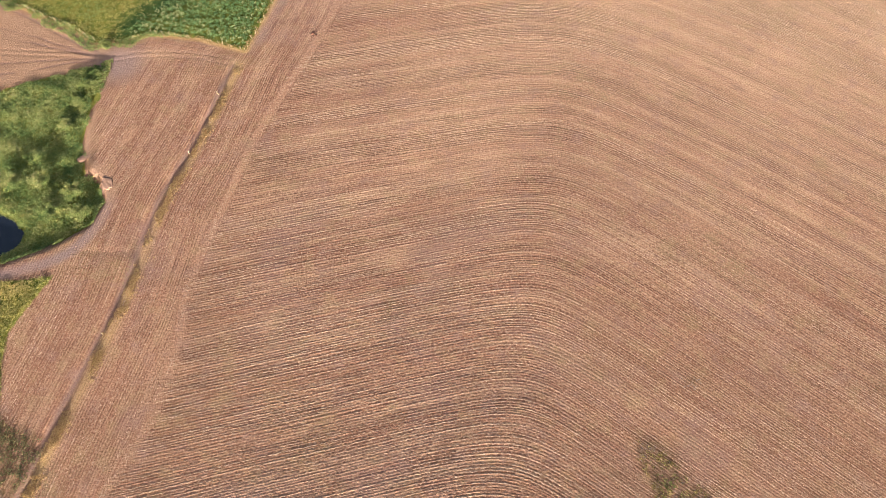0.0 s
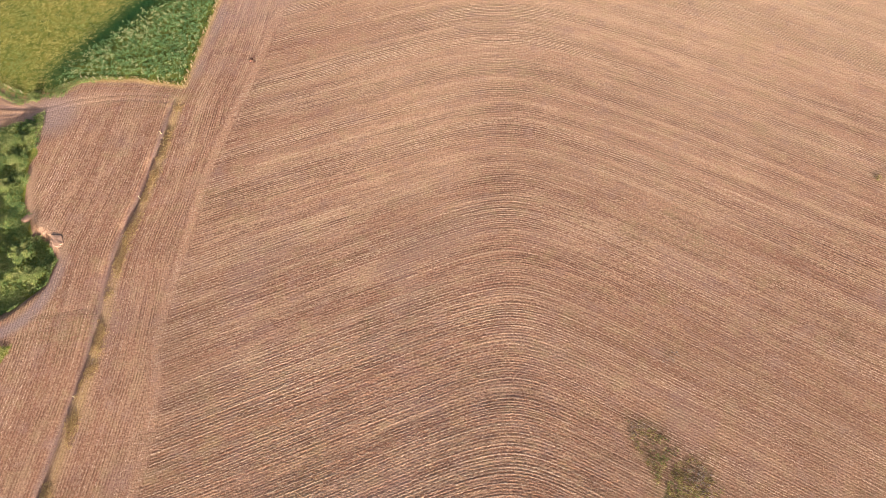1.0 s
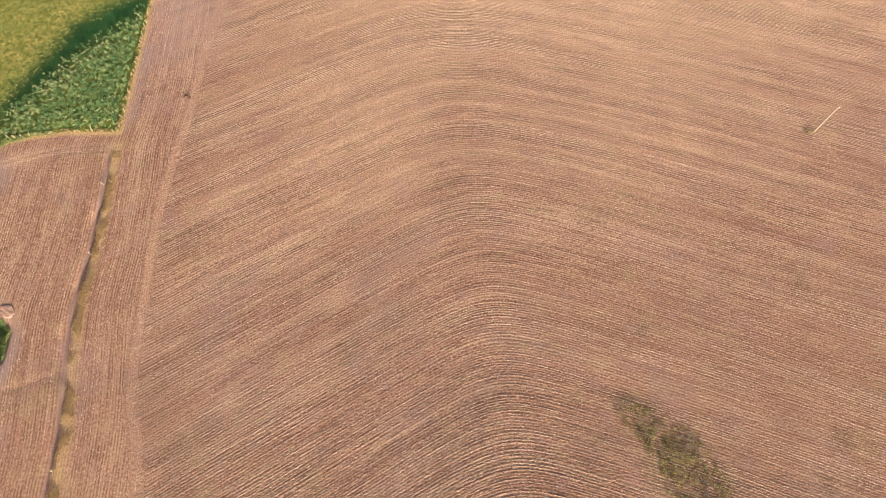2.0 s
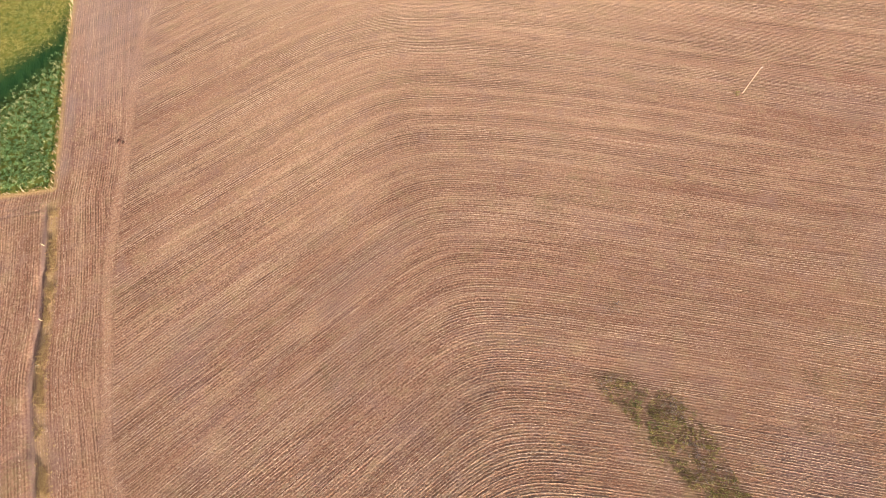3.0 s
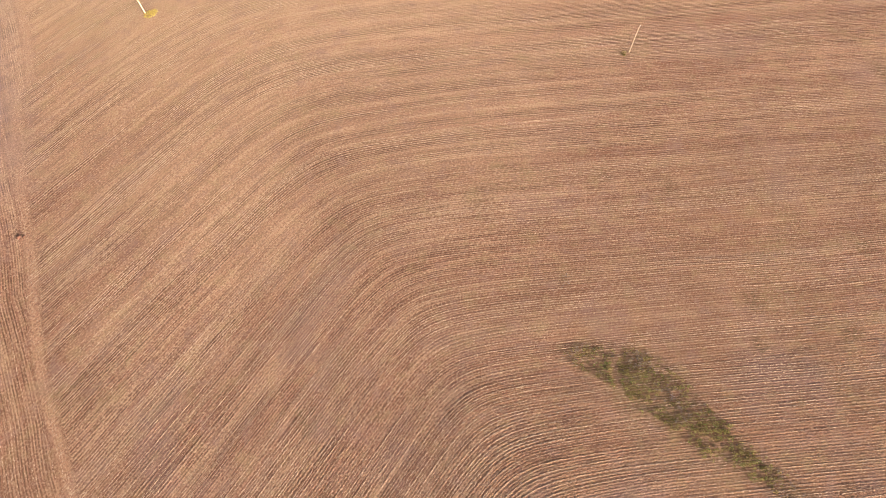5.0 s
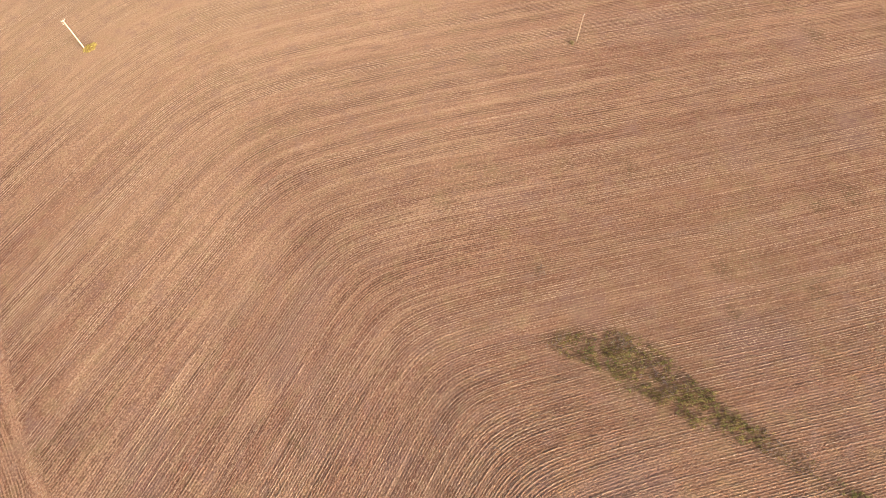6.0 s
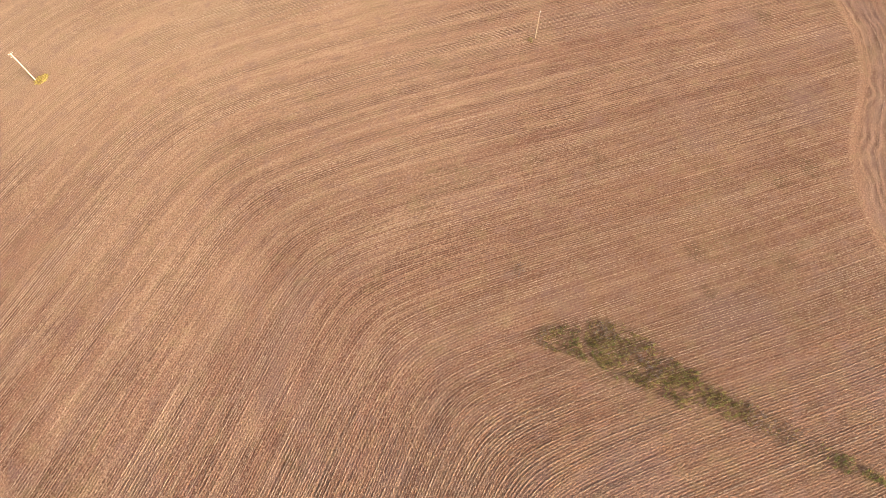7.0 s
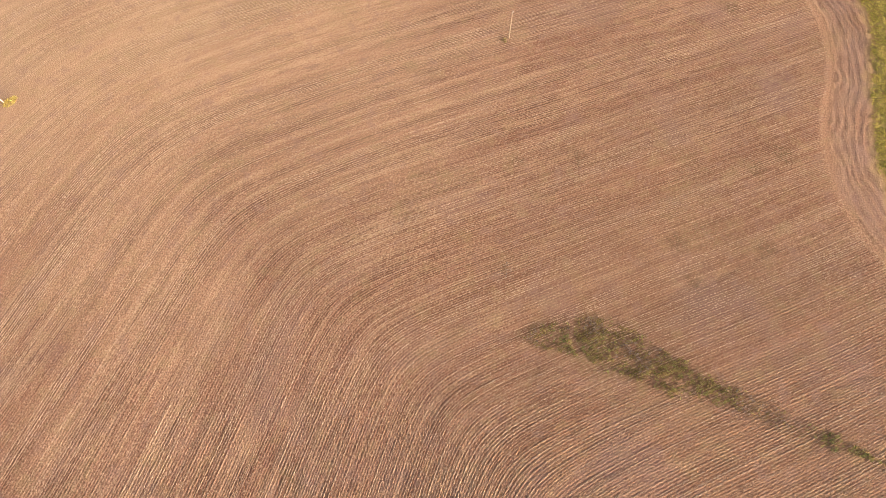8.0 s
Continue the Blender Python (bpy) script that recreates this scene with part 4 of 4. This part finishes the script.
def tree(x, y, height, crown, label):
    z = float(height_at(x, y))
    ob = new("tree")
    ob.location = (x, y, z)
    lean = rng.normal(0, 0.12, 2)
    top = Vector((lean[0] * height, lean[1] * height, height * 0.8))
    part("trunk", tube([(0, 0, -0.1), top * 0.35, top * 0.7, top], [0.16, 0.12, 0.08, 0.03]), BARK, ob)
    tips = [top]
    for k in range(7):
        a, s = k * 2.4 + rng.uniform(-0.4, 0.4), rng.uniform(0.35, 0.8)
        start = top * s
        end = start + Vector((math.cos(a), math.sin(a), 0.55)) * crown * rng.uniform(0.5, 0.95)
        part("limb", tube([start, (start + end) / 2 + Vector((0, 0, 0.12)), end], [0.06, 0.04, 0.012], 6), BARK, ob)
        tips += [end, (start + end) / 2]
    cx, cy, cz = [], [], []
    for p in tips:
        n = int(rng.integers(240, 420))
        r = crown * rng.uniform(0.22, 0.42)
        d = rng.normal(0, 1, (n, 3))
        d *= (r * rng.random(n) ** 0.4 / np.linalg.norm(d, axis=1))[:, None]
        cx.append(p.x + d[:, 0]), cy.append(p.y + d[:, 1]), cz.append(p.z + 0.75 * d[:, 2] + 0.15)
    cx, cy, cz = (np.concatenate(a) for a in (cx, cy, cz))
    v, f = leaves(cx, cy, cz, rng.uniform(0.12, 0.25, len(cx)), upright=0.2)
    solid("crown", v, f, BUSH, ob)
    tagged(ob, label, "tree", "trees round the pond")


for tx_, ty_, th_, tc_, tl_ in (
        (-76.8, 66.5, 3.6, 2.6, "thin-crowned green tree on the gully bank"),
        (-73.5, 61.0, 3.2, 2.2, "small bright green tree beside the sandy path"),
        (-80.5, 61.5, 3.0, 2.4, "broad green shrub-like tree beside the pond"),
        (-84.0, 70.0, 3.4, 2.6, "leafy green tree above the pond"),
        (-90.5, 69.5, 3.2, 2.6, "leafy green tree above the pond"),
        (-87.5, 77.0, 2.4, 2.0, "low yellowish green tree in the thicket"),
        (-79.5, 97.0, 1.1, 1.5, "low bright green tree beside the dirt track"),
        (-78.2, 100.5, 0.8, 1.3, "low bright green tree beside the dirt track"),
        (-80.8, 91.5, 1.7, 1.6, "low bright green tree in the hedge row"),
        (-82.0, 85.0, 2.0, 1.6, "low green tree in the hedge row"),
        (-77.5, 109.5, 0.55, 1.1, "dark green bush-like tree at the fence corner")):
    tree(tx_, ty_, 0.7 * th_, tc_, tl_)

# ---- water, banks, mound ----


def build_pond():
    bm = bmesh.new()
    rim = [bm.verts.new((x, y, -1.75)) for x, y in smooth_line(POND + POND[:1], 1.5)[:-1]]
    bm.faces.new(rim)
    tagged(part("water", bm, WATER), "still dark pond water among green banks", "water", kind="structure")


def lump(name, x, y, size, mat, label, category, seed, sink=0.25):
    """A weathered lump of earth or stone."""
    bm = bmesh.new()
    bmesh.ops.create_icosphere(bm, subdivisions=4, radius=1.0)
    for v in bm.verts:
        p = v.co.copy()
        v.co = Vector((p.x * size[0], p.y * size[1], p.z * size[2])) * (1 + 0.45 * noise.noise(p * 1.4 + Vector((seed, 0, 0))) + 0.25 * noise.noise(p * 4.1 + Vector((0, seed, 0))))
    for f in bm.faces:
        f.smooth = True
    ob = part(name, bm, mat)
    ob.location = (x, y, float(height_at(x, y)) + size[2] * (0.5 - sink))
    ob.rotation_euler = (0, 0, seed)
    return tagged(ob, label, category)


build_pond()
lump("earth_bank", -75.6, 76.0, (2.1, 0.9, 0.22), CLAY, "pale eroded clay bank at the gully edge", "earth bank", 0.5, 0.75)
lump("earth_bank", -69.2, 68.6, (2.3, 1.2, 0.20), CLAY, "pale rounded clay bank at the gully edge", "earth bank", 2.2, 0.75)
lump("stone", -25.9, 112.4, (0.62, 0.42, 0.20), STONE, "reddish stone dug up on the headland", "stone", 1.1)
lump("stone", -25.1, 111.6, (0.42, 0.30, 0.13), STONE, "small reddish stone on the headland", "stone", 4.1)

# ---- poles ----


def pole(x, y, height, fittings, lean, wood, label):
    ob = new("utility_pole")
    ob.location = (x, y, float(height_at(x, y)))
    pts = [(lean[0] * s * height, lean[1] * s * height, s * height) for s in (-0.02, 0.25, 0.5, 0.75, 1.0)]
    part("shaft", tube(pts, [0.14, 0.13, 0.115, 0.105, 0.095], 14), wood, ob)
    tx, ty = lean[0] * height, lean[1] * height
    for n, (side, drop) in enumerate(fittings):
        bm = bmesh.new()
        bmesh.ops.create_cube(bm, size=1.0)
        bmesh.ops.transform(bm, matrix=Matrix.Translation((tx + side * 0.28, ty, height - drop)) @ Matrix.Diagonal((0.5, 0.07, 0.07, 1)), verts=bm.verts)
        bmesh.ops.bevel(bm, geom=bm.edges[:], offset=0.01, segments=1, affect="EDGES")
        arm = part("bracket", bm, METAL, ob, "iron bracket")
        bm = tube([(tx + side * 0.5, ty, height - drop + 0.02), (tx + side * 0.5, ty, height - drop + 0.10), (tx + side * 0.5, ty, height - drop + 0.14),
                   (tx + side * 0.5, ty, height - drop + 0.24), (tx + side * 0.5, ty, height - drop + 0.32)], [0.05, 0.11, 0.06, 0.11, 0.05], 10)
        part("insulator", bm, GLAZE, arm, "pale porcelain insulator")
    return tagged(ob, label, "utility pole", "poles in the field")


pole(114.8, 46.5, 8.6, [(1, 0.35)], (0.0, 0.0), DARKPOLE, "plain pale wooden utility pole standing in the stubble")
pole(32.9, 153.4, 9.2, [(1, 0.25), (-1, 0.25), (-1, 1.1)], (0.0, 0.0), POLE, "pale wooden utility pole with insulators on iron brackets")


def tuft_at(x, y, count, r, mat, label):
    a, d = rng.uniform(0, 6.283, count), r * np.sqrt(rng.random(count))
    v, f = stand(x + d * np.cos(a), y + d * np.sin(a) * 0.7, 7, 0.12, 0.3, 0.22, 0.0)
    tagged(solid("grass_tuft", v, f, mat), label, "grass", kind="stuff")


tuft_at(33.9, 152.0, 150, 2.0, TAN, "yellow grass tuft at the foot of the pole")
tuft_at(113.5, 47.2, 20, 1.0, WEED, "brownish weeds at the foot of the pole")
tuft_at(49.9, 18.0, 11, 1.9, DEAD, "thin withered weed tuft among the stubble rows")

# ---- fence round the plot, and stakes along the ditch ----


def post_mesh(seed):
    bm = tube([(0, 0, -0.15), (0.01, 0, 0.4), (0.0, 0.015, 0.85), (0.015, 0.0, 1.25)], [0.085, 0.08, 0.078, 0.07], 7)
    for v in bm.verts:
        v.co += 0.012 * noise.noise_vector(v.co * 5 + Vector((seed, 0, 0)))
    me = bpy.data.meshes.new("post")
    bm.to_mesh(me)
    bm.free()
    me.materials.append(POST)
    return me


POSTS = [post_mesh(k * 3.7) for k in range(4)]


def fence(line, label, lo, hi):
    ob = new("fence")
    ob.location = (line[0][0], line[0][1], 0)
    line = np.array(line)
    run = np.concatenate([[0], np.cumsum(np.hypot(*np.diff(line, axis=0).T))])
    s = 0.0
    while s < run[-1]:
        x, y = np.interp(s, run, line[:, 0]) + rng.normal(0, 0.12), np.interp(s, run, line[:, 1]) + rng.normal(0, 0.12)
        p = new("post", POSTS[int(rng.integers(4))])
        p.parent = ob
        k = rng.uniform(0.55, 1.2)
        p.matrix_local = pose(x - line[0][0], y - line[0][1], float(height_at(x, y)), rng.normal(0, 9), rng.normal(0, 9), rng.uniform(0, 360)) @ Matrix.Diagonal((1, 1, k, 1))
        s += rng.uniform(lo, hi) if rng.random() < 0.85 else hi * 1.6
    tagged(ob, label, "fence", "fences of the plot")


fence([(-42.7, 107.2), (-38.4, 120.2), (-33.0, 137), (-26.8, 155.8), (-19.4, 177), (-14, 192)], "row of pale weathered wooden fence posts beside the headland", 1.0, 1.9)
fence([(-43.8, 107.6), (-54.3, 111.6), (-68, 114.2), (-74.3, 111.2)], "row of pale weathered wooden posts along the crop plot", 1.2, 2.0)
fence([(-81.5, 112.2), (-88, 117), (-98, 122.6), (-116, 133)], "row of pale weathered wooden posts beside the ploughed dirt", 1.3, 2.2)


def stake(x, y, height, tilt, label):
    ob = new("stake", POSTS[int(rng.integers(4))])
    ob.matrix_world = pose(x, y, float(height_at(x, y)), tilt, rng.normal(0, 6), rng.uniform(0, 360)) @ Matrix.Diagonal((1, 1, height / 1.25, 1))
    tagged(ob, label, "stake", "stakes along the ditch")


for sx_, sy_, sh_ in ((-48.0, 93.2, 1.4), (-52.6, 76.0, 1.1), (-55.0, 66.5, 1.2), (-63.0, 33.5, 0.9)):
    stake(sx_, sy_, sh_, 6, "pale wooden stake in the ditch bank")
